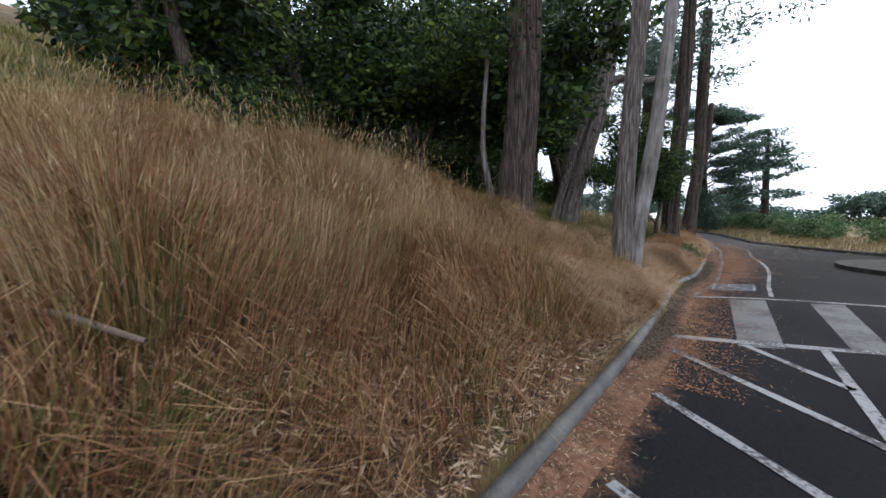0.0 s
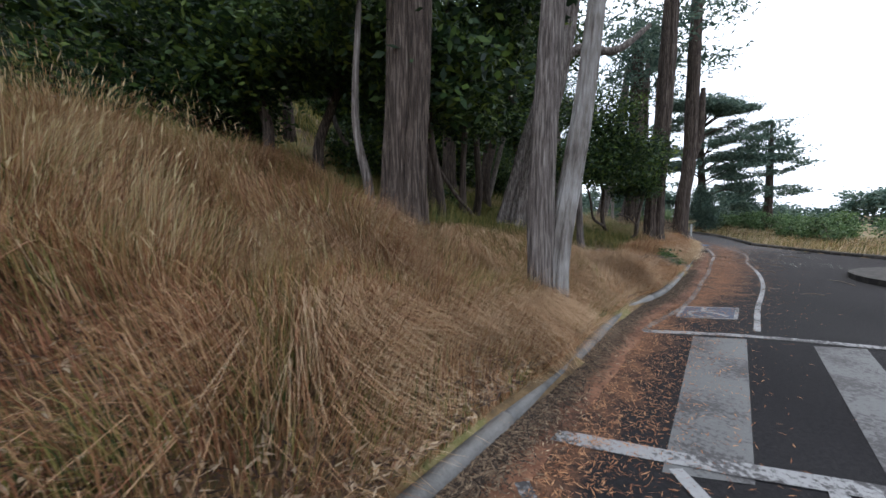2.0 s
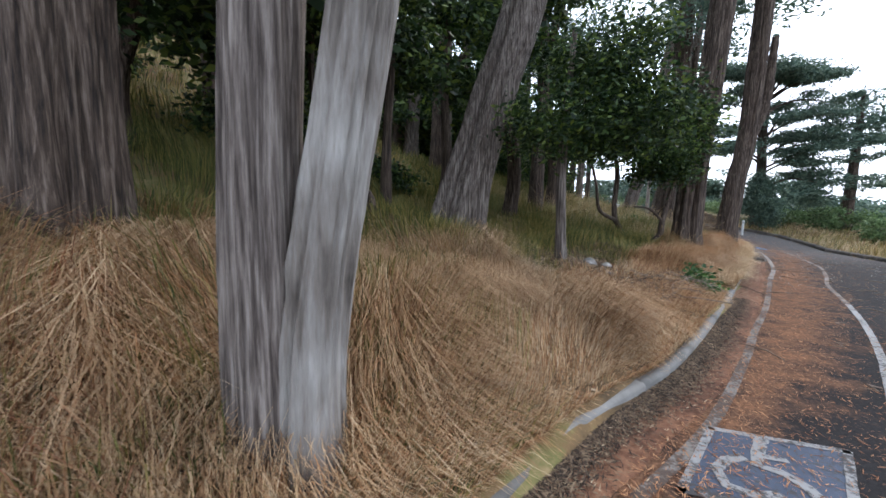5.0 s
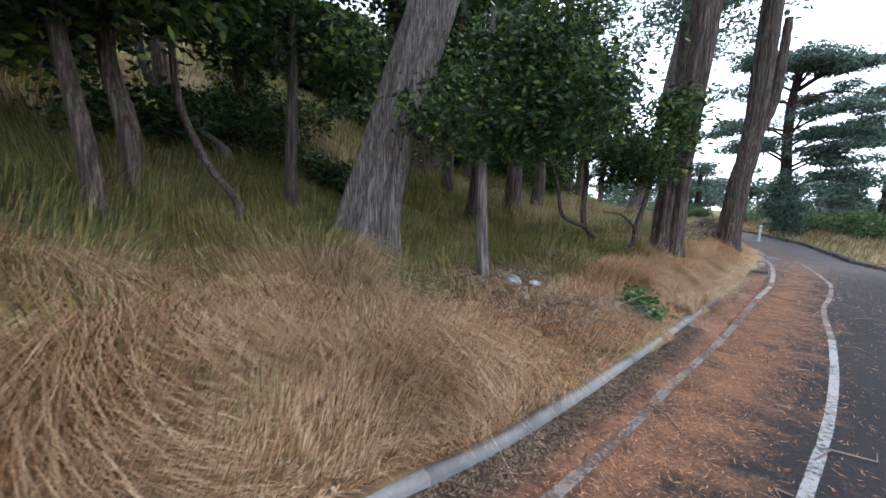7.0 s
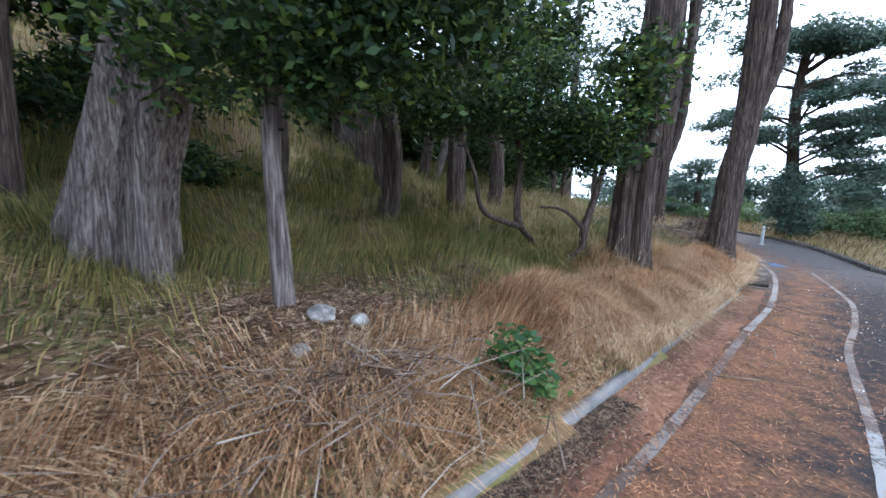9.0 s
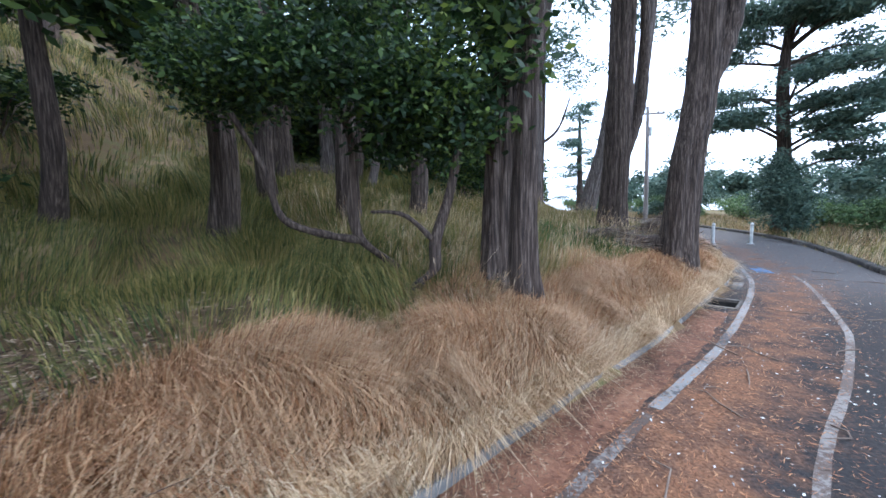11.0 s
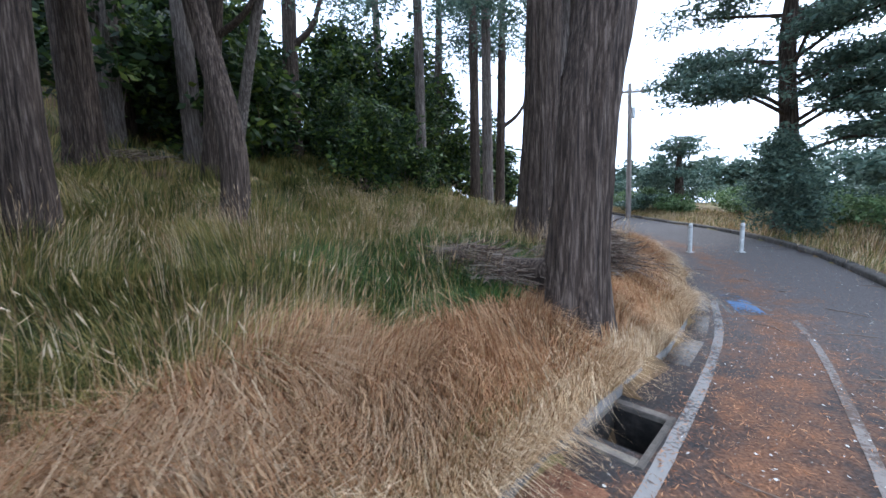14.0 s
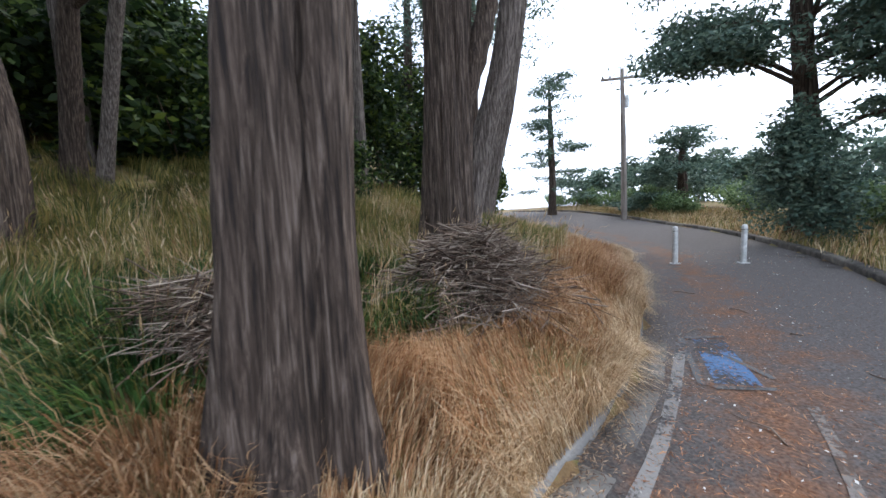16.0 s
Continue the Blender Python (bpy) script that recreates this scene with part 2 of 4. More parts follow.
def road_z(y):
    return np.interp(y, [-60, 9, 14, 20, 25, 35, 50, 62], [0, 0, -0.08, -0.1, 0.2, 0.55, 1.4, 1.7])


DS = [0, 0.25, 0.7, 2.5, 5, 10, 17, 28, 45]
SS = [0, 13, 18.5, 22.3, 27, 31, 36.5, 44, 60]
HS = np.array([[0.1, 0.13, 0.42, 1.4, 2.6, 4.4, 7, 12, 19],
               [0.1, 0.13, 0.44, 1.35, 2.5, 4.2, 7, 12, 19],
               [0.1, 0.14, 0.42, 1.05, 1.8, 3.5, 7, 12, 20],
               [0.1, 0.13, 0.30, 0.55, 0.7, 3.0, 7.5, 13, 20],
               [0.1, 0.15, 0.40, 0.72, 1.05, 2.6, 5.6, 12, 20],
               [0.1, 0.20, 0.52, 0.82, 1.10, 2.4, 4.8, 12, 21],
               [0.1, 0.22, 0.56, 0.82, 1.05, 2.3, 4.4, 12, 21],
               [0.1, 0.20, 0.36, 0.75, 1.4, 2.6, 4.6, 11, 19],
               [0.1, 0.16, 0.30, 0.7, 1.4, 2.8, 5.0, 10, 16]])


def bank(s, d):
    """Height of the slope over the road, d metres behind the kerb at s metres along it."""
    s, d = np.asarray(s, float), np.asarray(d, float)
    cols = np.stack([np.interp(s, SS, HS[:, k]) for k in range(len(DS))], -1)
    k = np.clip(np.searchsorted(DS, d, side="right") - 1, 0, len(DS) - 2)
    d0, d1 = np.take(DS, k), np.take(DS, k + 1)
    f = np.clip((d - d0) / (d1 - d0), 0, 1)
    a = np.take_along_axis(cols, k[..., None], -1)[..., 0]
    b = np.take_along_axis(cols, (k + 1)[..., None], -1)[..., 0]
    lump = 0.10 * np.sin(s * 1.7 + d * 0.9) * np.sin(d * 1.3 - s * 0.6) * np.clip(d / 2, 0, 1)
    return a + (b - a) * f + lump


def along(s, d):
    """World place of a point d metres behind the kerb (negative: on the road)."""
    s = np.asarray(s, float)
    p = np.stack([np.interp(s, KS, KERB[:, k]) for k in (0, 1)], -1)
    n = np.stack([np.interp(s, KS, KN[:, k]) for k in (0, 1)], -1)
    xy = p + n * np.asarray(d)[..., None]
    z = np.where(np.asarray(d) >= 0, road_z(p[..., 1]) + bank(s, np.maximum(d, 0)), road_z(xy[..., 1]))
    return np.concatenate([xy, z[..., None]], -1)


def locate(x, y):
    """s and signed d of world points."""
    P = np.stack([x, y], -1).reshape(-1, 2)
    S, D = np.empty(len(P)), np.empty(len(P))
    for i in range(0, len(P), 4000):
        q = P[i:i + 4000]
        k = np.argmin(((q[:, None] - KERB[None, ::3]) ** 2).sum(-1), 1) * 3
        S[i:i + 4000] = KS[k]
        off = q - KERB[k]
        D[i:i + 4000] = np.sign((off * KN[k]).sum(1)) * np.linalg.norm(off, axis=1)
    return S, D


def beyond_far(x, y):
    """Distance past the road's far edge (negative on the road)."""
    P = np.stack([x, y], -1).reshape(-1, 2)
    D = np.empty(len(P))
    for i in range(0, len(P), 4000):
        q = P[i:i + 4000]
        k = np.argmin(((q[:, None] - FAR[None, ::3]) ** 2).sum(-1), 1) * 3
        off = q - FAR[k]
        D[i:i + 4000] = np.sign(off[:, 0] * FT[k, 1] - off[:, 1] * FT[k, 0]) * np.linalg.norm(off, axis=1)
    return D


def ground_z(x, y):
    x, y = np.atleast_1d(np.asarray(x, float)), np.atleast_1d(np.asarray(y, float))
    S, D = locate(x, y)
    B = beyond_far(x, y)
    zl = road_z(KERB[np.clip(((S + 3.9) * 10).astype(int), 0, len(KERB) - 1), 1]) + bank(S, np.maximum(D, 0))
    zr = np.where(B > 0, road_z(y) + 0.05 + 0.10 * np.clip(B, 0, 3) - 0.05 * np.clip(B - 9, 0, 60), road_z(y) - 0.08)
    pit = (D < 0.02) & (D > -0.5) & (np.abs(S - 32.35) < 0.4)
    return np.where(D > 0.02, zl, np.where(pit, zr - 0.5, zr))


def gz(x, y):
    return float(ground_z(x, y)[0])


# ---- ground ----
gx = np.unique(np.concatenate([np.arange(-60, -8, 2.0), np.arange(-8, 26, 0.28), np.arange(26, 90, 2.0)]))
gy = np.unique(np.concatenate([np.arange(-40, -6, 2.0), np.arange(-6, 34, 0.28), np.arange(34, 110, 2.0)]))
GX, GY = np.meshgrid(gx, gy)
GZ = ground_z(GX.ravel(), GY.ravel())
edge = np.minimum.reduce([GX.ravel() + 60, 88 - GX.ravel(), GY.ravel() + 40, 108 - GY.ravel()])
GZ = np.where(edge < 12, -2.0 + (GZ + 2.0) * np.clip(edge / 12, 0, 1), GZ)
ix = np.arange(len(gx) * len(gy)).reshape(len(gy), len(gx))
gf = np.stack([ix[:-1, :-1], ix[:-1, 1:], ix[1:, 1:], ix[1:, :-1]], -1).reshape(-1, 4)
gv = np.stack([GX.ravel(), GY.ravel(), GZ], 1)
# the sheet runs on to the horizon
far_ring = np.array([(-2500, -2500, -2), (2500, -2500, -2), (2500, 2500, -2), (-2500, 2500, -2)], float)
ca, cb, cc, cd = ix[0, 0], ix[0, -1], ix[-1, -1], ix[-1, 0]
nv = len(gv)
gv = np.vstack([gv, far_ring])
gf = np.vstack([gf, [(nv, nv + 1, cb, ca), (nv + 1, nv + 2, cc, cb), (nv + 2, nv + 3, cd, cc), (nv + 3, nv, ca, cd)]])
tagged(part("ground", mesh_np("ground", gv, gf, M_SOIL, True)), "grassy hillside of dry brown soil beside the road", "ground", kind="structure")

# road
rows = np.arange(0, len(KERB), 3)
dcol = np.r_[np.arange(0, 3.3, 0.15), 4.0]
rv, lit, aged = [], [], []
for j, i in enumerate(rows):
    s = KS[i]
    f = FAR[min(len(FAR) - 1, int(np.argmin(((FAR - KERB[i]) ** 2).sum(1)))) if s > 26 else int(np.interp(s, [-3.9, 26], [0, np.argmin(((FAR - KERB[299]) ** 2).sum(1))]))]
    width = np.linalg.norm(f - KERB[i])
    aged += [np.interp(s, [10, 20, 33, 36.5], [0, 0.15, 0.3, 1])] * (len(dcol) + 9)
    for d in dcol:
        p = KERB[i] - KN[i] * d
        rv.append((p[0], p[1], road_z(p[1])))
        c = np.interp(s, [9, 13, 17, 21, 26, 31, 40, 46], [0.95, 1.05, 1.15, 1.3, 1.4, 1.1, 0.85, 0.7])
        w = np.interp(s, [9, 14, 18, 22, 45], [0.5, 0.75, 1.1, 1.6, 2.8])
        lit.append(0.24 * c + 0.26 - 0.48 * abs(d - 0.45 * w) / w)
    for u in np.linspace(0.15, 1, 9):
        p = (KERB[i] - KN[i] * 4.0) * (1 - u) + f * u
        rv.append((p[0], p[1], road_z(p[1])))
        lit.append(np.interp(s, [24, 32, 45], [-0.1, 0.05, 0.14]))
nc = len(dcol) + 9
ri = np.arange(len(rows) * nc).reshape(len(rows), nc)
quads = np.stack([ri[:-1, :-1], ri[1:, :-1], ri[1:, 1:], ri[:-1, 1:]], -1)
quads = np.array([q for a in range(len(rows) - 1) for b, q in enumerate(quads[a]) if not (31.9 < KS[rows[a]] < 32.5 and b < 3)])
road_me = mesh_np("road", rv, quads[:, ::-1], M_ROAD, True)
att = road_me.attributes.new("litter", "FLOAT", "POINT")
att.data.foreach_set("value", np.array(lit, np.float32))
att2 = road_me.attributes.new("age", "FLOAT", "POINT")
att2.data.foreach_set("value", np.array(aged, np.float32))
tagged(part("road", road_me), "dark asphalt road strewn with red needles and soil", "road", kind="structure")


def strip(name, pts, width, material, lift=0.006):
    """A flat painted line along pts."""
    q, s = spline(pts, 0.15) if len(pts) > 2 else (np.linspace(pts[0], pts[1], 12), None)
    t = np.gradient(np.asarray(q, float), axis=0)
    t /= np.linalg.norm(t, axis=1)[:, None]
    n = np.stack([-t[:, 1], t[:, 0]], 1)
    w = width / 2 * (1 + 0.05 * rng.standard_normal(len(q)))[:, None]
    a, b = q + n * w, q - n * w
    v = np.concatenate([np.c_[a, road_z(a[:, 1]) + lift], np.c_[b, road_z(b[:, 1]) + lift]])
    k = len(q)
    f = [(i + k, i + 1 + k, i + 1, i) for i in range(k - 1)]
    return mesh_np(name, v, f, material)


def flat(name, pts, material, lift=0.006):
    v = [(x, y, float(road_z(y)) + lift) for x, y in pts]
    return mesh_np(name, v, [tuple(range(len(v)))], material)


def marking(name, me, label):
    return tagged(part(name, me), label, "road marking", kind="structure")


LANE = [(5.22, 4.70), (6.35, 5.86), (7.4, 6.86), (8.35, 7.80), (9.38, 8.92), (10.4, 10.12)]
LANE_ON = [(10.4, 10.12), (11.9, 12.0), (13.1, 13.25), (14.28, 14.58), (14.79, 15.26), (15.62, 16.54), (16.55, 18.05), (17.05, 18.95), (17.4, 19.7)]
LEFT = [(3.75, 4.93), (5.2, 6.08), (6.5, 7.4), (7.4, 8.40), (8.84, 9.95), (11.2, 12.7), (12.41, 14.04), (12.92, 14.67), (13.55, 15.46), (14.87, 17.25), (15.8, 18.65), (16.35, 19.65), (16.95, 20.9)]
marking("lane_line", strip("lane_line", LANE, 0.075, M_WHITE), "long white worn painted lane line on asphalt")
marking("lane_line", strip("lane_line", LANE_ON, 0.075, M_THIN), "faded white painted lane line half hidden by needles")
marking("edge_line", strip("edge_line", LEFT[:6], 0.085, M_THIN, 0.007), "nearly worn away white edge line beside the gutter")
marking("edge_line", strip("edge_line", LEFT[5:], 0.10, M_EDGE, 0.007), "faded cracked white edge line beside the gutter")
marking("aisle_line", strip("aisle_line", [(3.75, 4.88), (5.0, 4.5), (6.5, 3.72), (8.0, 2.9)], 0.13, M_WHITE, 0.010), "white painted line across the parking bay")
marking("aisle_line", strip("aisle_line", [(1.60, 2.66), (2.5, 2.26), (3.55, 1.84), (5.4, 1.05)], 0.15, M_WHITE, 0.010), "white painted line across the parking bay")
marking("aisle_stripe", flat("aisle_stripe", [(4.25, 4.60), (2.2, 2.20), (2.66, 2.06), (4.82, 4.43)], M_FADED, 0.005), "broad faded white stripe of the access aisle")
marking("aisle_stripe", flat("aisle_stripe", [(5.36, 4.12), (3.35, 1.92), (3.72, 1.78), (5.85, 3.98)], M_FADED, 0.005), "broad faded white stripe of the access aisle")
for a, b in (((-0.55, 0.12), (-0.15, -0.85)), ((0.43, 1.15), (0.60, -0.3)), ((1.33, 2.18), (1.50, 0.0)), ((2.30, 2.22), (2.23, 1.05)), ((3.06, 1.97), (1.35, 0.05))):
    marking("hatch_line", strip("hatch_line", [a, b], 0.09, M_WHITE, 0.008), "white hatch line painted on the asphalt")

# accessible parking sign painted on the road
SB, SX, SY = Vector((4.65, 5.49)), Vector((0.80, -0.22)), Vector((0.62, 0.65))


def on_sign(u, v):
    p = SB + SX * u + SY * v
    return (p.x, p.y)


marking("parking_symbol_field", flat("parking_symbol_field", [on_sign(0, 0), on_sign(1, 0), on_sign(1, 1), on_sign(0, 1)], M_BLUE, 0.005), "dark blue painted square on the asphalt")
for a, b in (((0, 0.02), (1, 0.02)), ((0.98, 0), (0.98, 1)), ((1, 0.98), (0, 0.98)), ((0.02, 1), (0.02, 0))):
    marking("symbol_border", strip("symbol_border", [on_sign(*a), on_sign(*b)], 0.05, M_WHITE, 0.009), "white border of the painted parking symbol")
wheel = [on_sign(0.42 + 0.25 * math.cos(a), 0.38 + 0.25 * math.sin(a)) for a in np.linspace(2.0, 5.9, 12)]
marking("wheelchair_wheel", strip("wheelchair_wheel", wheel, 0.07, M_WHITE, 0.009), "white wheelchair wheel painted on blue")
marking("wheelchair_body", strip("wheelchair_body", [on_sign(0.40, 0.86), on_sign(0.42, 0.50), on_sign(0.66, 0.46), on_sign(0.80, 0.20), on_sign(0.92, 0.22)], 0.075, M_WHITE, 0.010), "white wheelchair figure bar painted on blue")
marking("wheelchair_body", strip("wheelchair_body", [on_sign(0.42, 0.66), on_sign(0.60, 0.66)], 0.05, M_WHITE, 0.011), "white wheelchair figure bar painted on blue")
head = [on_sign(0.40 + 0.06 * math.cos(a), 0.90 + 0.06 * math.sin(a)) for a in np.linspace(0, 2 * math.pi, 12, endpoint=False)]
marking("wheelchair_head", flat("wheelchair_head", head, M_WHITE, 0.012), "white dot painted on blue")
# second, badly worn symbol further on
marking("worn_symbol_field", flat("worn_symbol_field", [(16.85, 20.0), (17.22, 19.95), (17.45, 21.0), (17.12, 21.02)], M_BLUE2, 0.005), "worn light blue painted patch on the road")
for a, b in (((17.05, 21.05), (17.5, 21.1)), ((17.25, 20.55), (17.4, 20.1)), ((16.72, 19.95), (17.0, 21.05)), ((17.2, 20.6), (17.0, 20.75)), ((16.8, 19.9), (17.3, 19.9))):
    marking("worn_symbol_bar", strip("worn_symbol_bar", [a, b], 0.06, M_FADED, 0.010), "worn white bar of a painted symbol")

# kerbs
left_kerb = tagged(new("kerb_left"), "low weathered concrete kerb at the foot of the bank", "kerb", kind="structure")


def kerb_piece(name, curve, i0, i1, d0, d1, top, parent, material, side):
    idx = np.linspace(i0, i1, 7).astype(int)
    v = []
    for i in idx:
        t = curve[min(i + 1, len(curve) - 1)] - curve[i - 1]
        t /= np.linalg.norm(t)
        n = np.array([-t[1], t[0]]) * side
        a, b = curve[i] + n * d0, curve[i] + n * d1
        z = float(road_z(curve[i][1]))
        for p, h in ((a, -0.15), (a, top - 0.025), (a + n * 0.022, top), (b, top), (b, -0.15)):
            v.append((p[0], p[1], z + h))
    f = []
    for k in range(6):
        for q in range(5):
            f.append((k * 5 + q, k * 5 + (q + 1) % 5, k * 5 + 5 + (q + 1) % 5, k * 5 + 5 + q))
    v, f = np.array(v), np.array(f)
    me = mesh_np(name, v, f if side < 0 else f[:, ::-1], material)
    bm = bmesh.new()
    bm.from_mesh(me)
    bmesh.ops.holes_fill(bm, edges=bm.edges, sides=8)
    bmesh.ops.recalc_face_normals(bm, faces=bm.faces)
    bm.to_mesh(me)
    bm.free()
    ob = part("kerb_stone", me, parent)
    ob.location.z = rng.uniform(-0.006, 0.006)
    return ob


i = 40
while i < 436:
    n = int(rng.integers(14, 24))
    kerb_piece("kerb_stone", KERB, i, min(i + n, 440), 0.0, 0.095, 0.11, left_kerb, M_KERB, 1)
    i += n
far_kerb = tagged(new("kerb_far"), "dark old stone kerb along the far side of the road", "kerb", kind="structure")
i = 30
while i < len(FAR) - 20:
    n = int(rng.integers(10, 20))
    kerb_piece("kerb_stone", FAR, i, i + n, -0.02, 0.18, 0.13, far_kerb, M_KERBD, -1)
    i += n
# soil washed into the gutter between kerb and asphalt
gs = np.arange(0.5, 31.6, 0.12)
gw = np.interp(gs, [0, 8, 14, 18, 24, 31.5], [0.27, 0.27, 0.34, 0.40, 0.42, 0.40]) + 0.025 * np.sin(gs * 5.1) * np.sin(gs * 1.7) + rng.normal(0, 0.008, len(gs))
inner, mid, outer = along(gs, np.full(len(gs), -0.004)), along(gs, -gw * 0.5), along(gs, -gw)
inner[:, 2] += 0.035
mid[:, 2] += 0.02 + 0.006 * np.sin(gs * 3.3)
outer[:, 2] += 0.004
k = len(gs)
gi = np.arange(k - 1)[:, None]
soil = mesh_np("gutter_soil", np.vstack([inner, mid, outer]), np.vstack([gi + [0, k, k + 1, 1], gi + [k, 2 * k, 2 * k + 1, k + 1]]), M_GUTTER, True)
tagged(part("gutter_soil", soil), "red-brown soil washed into the gutter along the kerb", "soil", kind="structure")
# concrete gutter slabs
gut = tagged(new("gutter"), "cracked pale concrete gutter slabs beside the kerb", "gutter", kind="structure")
for i in (378, 391, 403):
    q = [KERB[i + 1] - KN[i] * 0.02, KERB[i + 10] - KN[i + 10] * 0.02, KERB[i + 10] - KN[i + 10] * 0.26, KERB[i + 1] - KN[i] * 0.26]
    slab = mesh_np("gutter_slab", [(p[0], p[1], float(road_z(p[1])) + z) for z in (-0.1, 0.013) for p in q], [(3, 2, 1, 0), (4, 5, 6, 7), (0, 1, 5, 4), (1, 2, 6, 5), (2, 3, 7, 6), (3, 0, 4, 7)], M_KERB)
    part("gutter_slab", slab, gut)

# ---- things: drain, bollards, pole ----
DC = along(32.35, -0.22)
drain = thing("storm_drain", DC[0], DC[1], DC[2], "open dark storm drain with concrete rim in the gutter", "drain")
ang = math.atan2(KT[362, 1], KT[362, 0])
drain.rotation_euler = (0, 0, ang)
for nm, sx, sy, px, py in (("rim", 0.84, 0.05, 0, -0.235), ("rim", 0.10, 0.42, -0.37, 0), ("rim", 0.10, 0.42, 0.37, 0), ("rim", 0.84, 0.05, 0, 0.235)):
    part("rim", box_mesh("rim", sx, sy, 0.05, M_KERBD, 0.008, -0.035), drain).location = (px, py, 0)
    # liner below the rim; the pit's shade is put into its colour
    part("pit_wall", box_mesh("pit_wall", sx - 0.004, sy - 0.004, 0.38, M_BLACK, 0.004, -0.416), drain, "pit wall coloured near black as shade").location = (px, py, 0)
part("pit", box_mesh("pit", 0.70, 0.42, 0.03, M_BLACK, 0.004, -0.40), drain, "pit floor of the drain coloured near black as shade")


def bollard(x, y, h, lean):
    b = thing("bollard", x, y, float(road_z(y)), "slim grey steel bollard with domed cap in the road", "bollard", "bollards across the road")
    b.rotation_euler = (0, radians(lean), 0)
    bm = bmesh.new()
    rings = [(0.055, 0), (0.055, h - 0.05), (0.05, h - 0.02), (0.03, h), (0.004, h + 0.008)]
    vs = [[bm.verts.new((r * math.cos(a), r * math.sin(a), z)) for a in np.linspace(0, 2 * math.pi, 18, endpoint=False)] for r, z in rings]
    for a, c in zip(vs, vs[1:]):
        for k in range(18):
            bm.faces.new((a[k], a[(k + 1) % 18], c[(k + 1) % 18], c[k]))
    bm.faces.new(vs[-1])
    part("post", bm_mesh("post", bm, M_STEEL, True), b)
    part("base_plate", box_mesh("base_plate", 0.18, 0.18, 0.02, M_STEEL, 0.004), b)
    part("band", box_mesh("band", 0.118, 0.118, 0.03, M_KERB, 0.01, h - 0.12), b, "pale reflective band")


bollard(18.74, 25.42, 0.86, 0)
bollard(20.05, 25.29, 0.85, 1)


def tube(pts, radii, seg=8):
    """A tapered tube along pts: corners and faces."""
    pts, radii = np.asarray(pts, float), np.asarray(radii, float)
    t = np.gradient(pts, axis=0)
    t /= np.linalg.norm(t, axis=1)[:, None]
    ref = np.where(np.abs(t[:, 2:3]) > 0.9, [[1.0, 0, 0]], [[0, 0, 1.0]])
    u = np.cross(t, ref)
    u /= np.linalg.norm(u, axis=1)[:, None]
    w = np.cross(t, u)
    a = np.linspace(0, 2 * np.pi, seg, endpoint=False)
    v = pts[:, None] + radii[:, None, None] * (u[:, None] * np.cos(a)[None, :, None] + w[:, None] * np.sin(a)[None, :, None])
    k = len(pts)
    ii = np.arange(k * seg).reshape(k, seg)
    f = np.stack([ii[:-1], ii[1:], np.roll(ii[1:], -1, 1), np.roll(ii[:-1], -1, 1)], -1).reshape(-1, 4)
    return v.reshape(-1, 3), f


def joined(items):
    vs, fs, o = [], [], 0
    for v, f in items:
        vs.append(v)
        fs.append(f + o)
        o += len(v)
    return np.vstack(vs), np.vstack(fs)


PX, PY = 21.75, 39.5
pz = gz(PX, PY) - 0.2
pole = thing("utility_pole", PX, PY, pz, "tall wooden utility pole with a crossarm and wires", "utility pole")
part("shaft", mesh_np("shaft", *tube([(0, 0, 0), (0, 0, 5), (-0.05, 0, 8.9 - pz + 0.6)], [0.17, 0.15, 0.11], 12), M_POLE, True), pole)
hh = 8.9 - pz
arm = part("crossarm", box_mesh("crossarm", 2.4, 0.12, 0.14, M_POLE, 0.01, hh), pole)
for x in (-1.1, -0.7, 0.7, 1.1):
    o = part("insulator", mesh_np("insulator", *tube([(x, 0, hh + 0.14), (x, 0, hh + 0.22), (x, 0, hh + 0.32)], [0.05, 0.06, 0.03], 8), M_KERB, True), pole)
part("transformer_fuse", box_mesh("transformer_fuse", 0.2, 0.2, 0.7, M_STEEL, 0.03, hh - 1.6), pole).location = (0.2, 0, 0)

# ---- trees ----


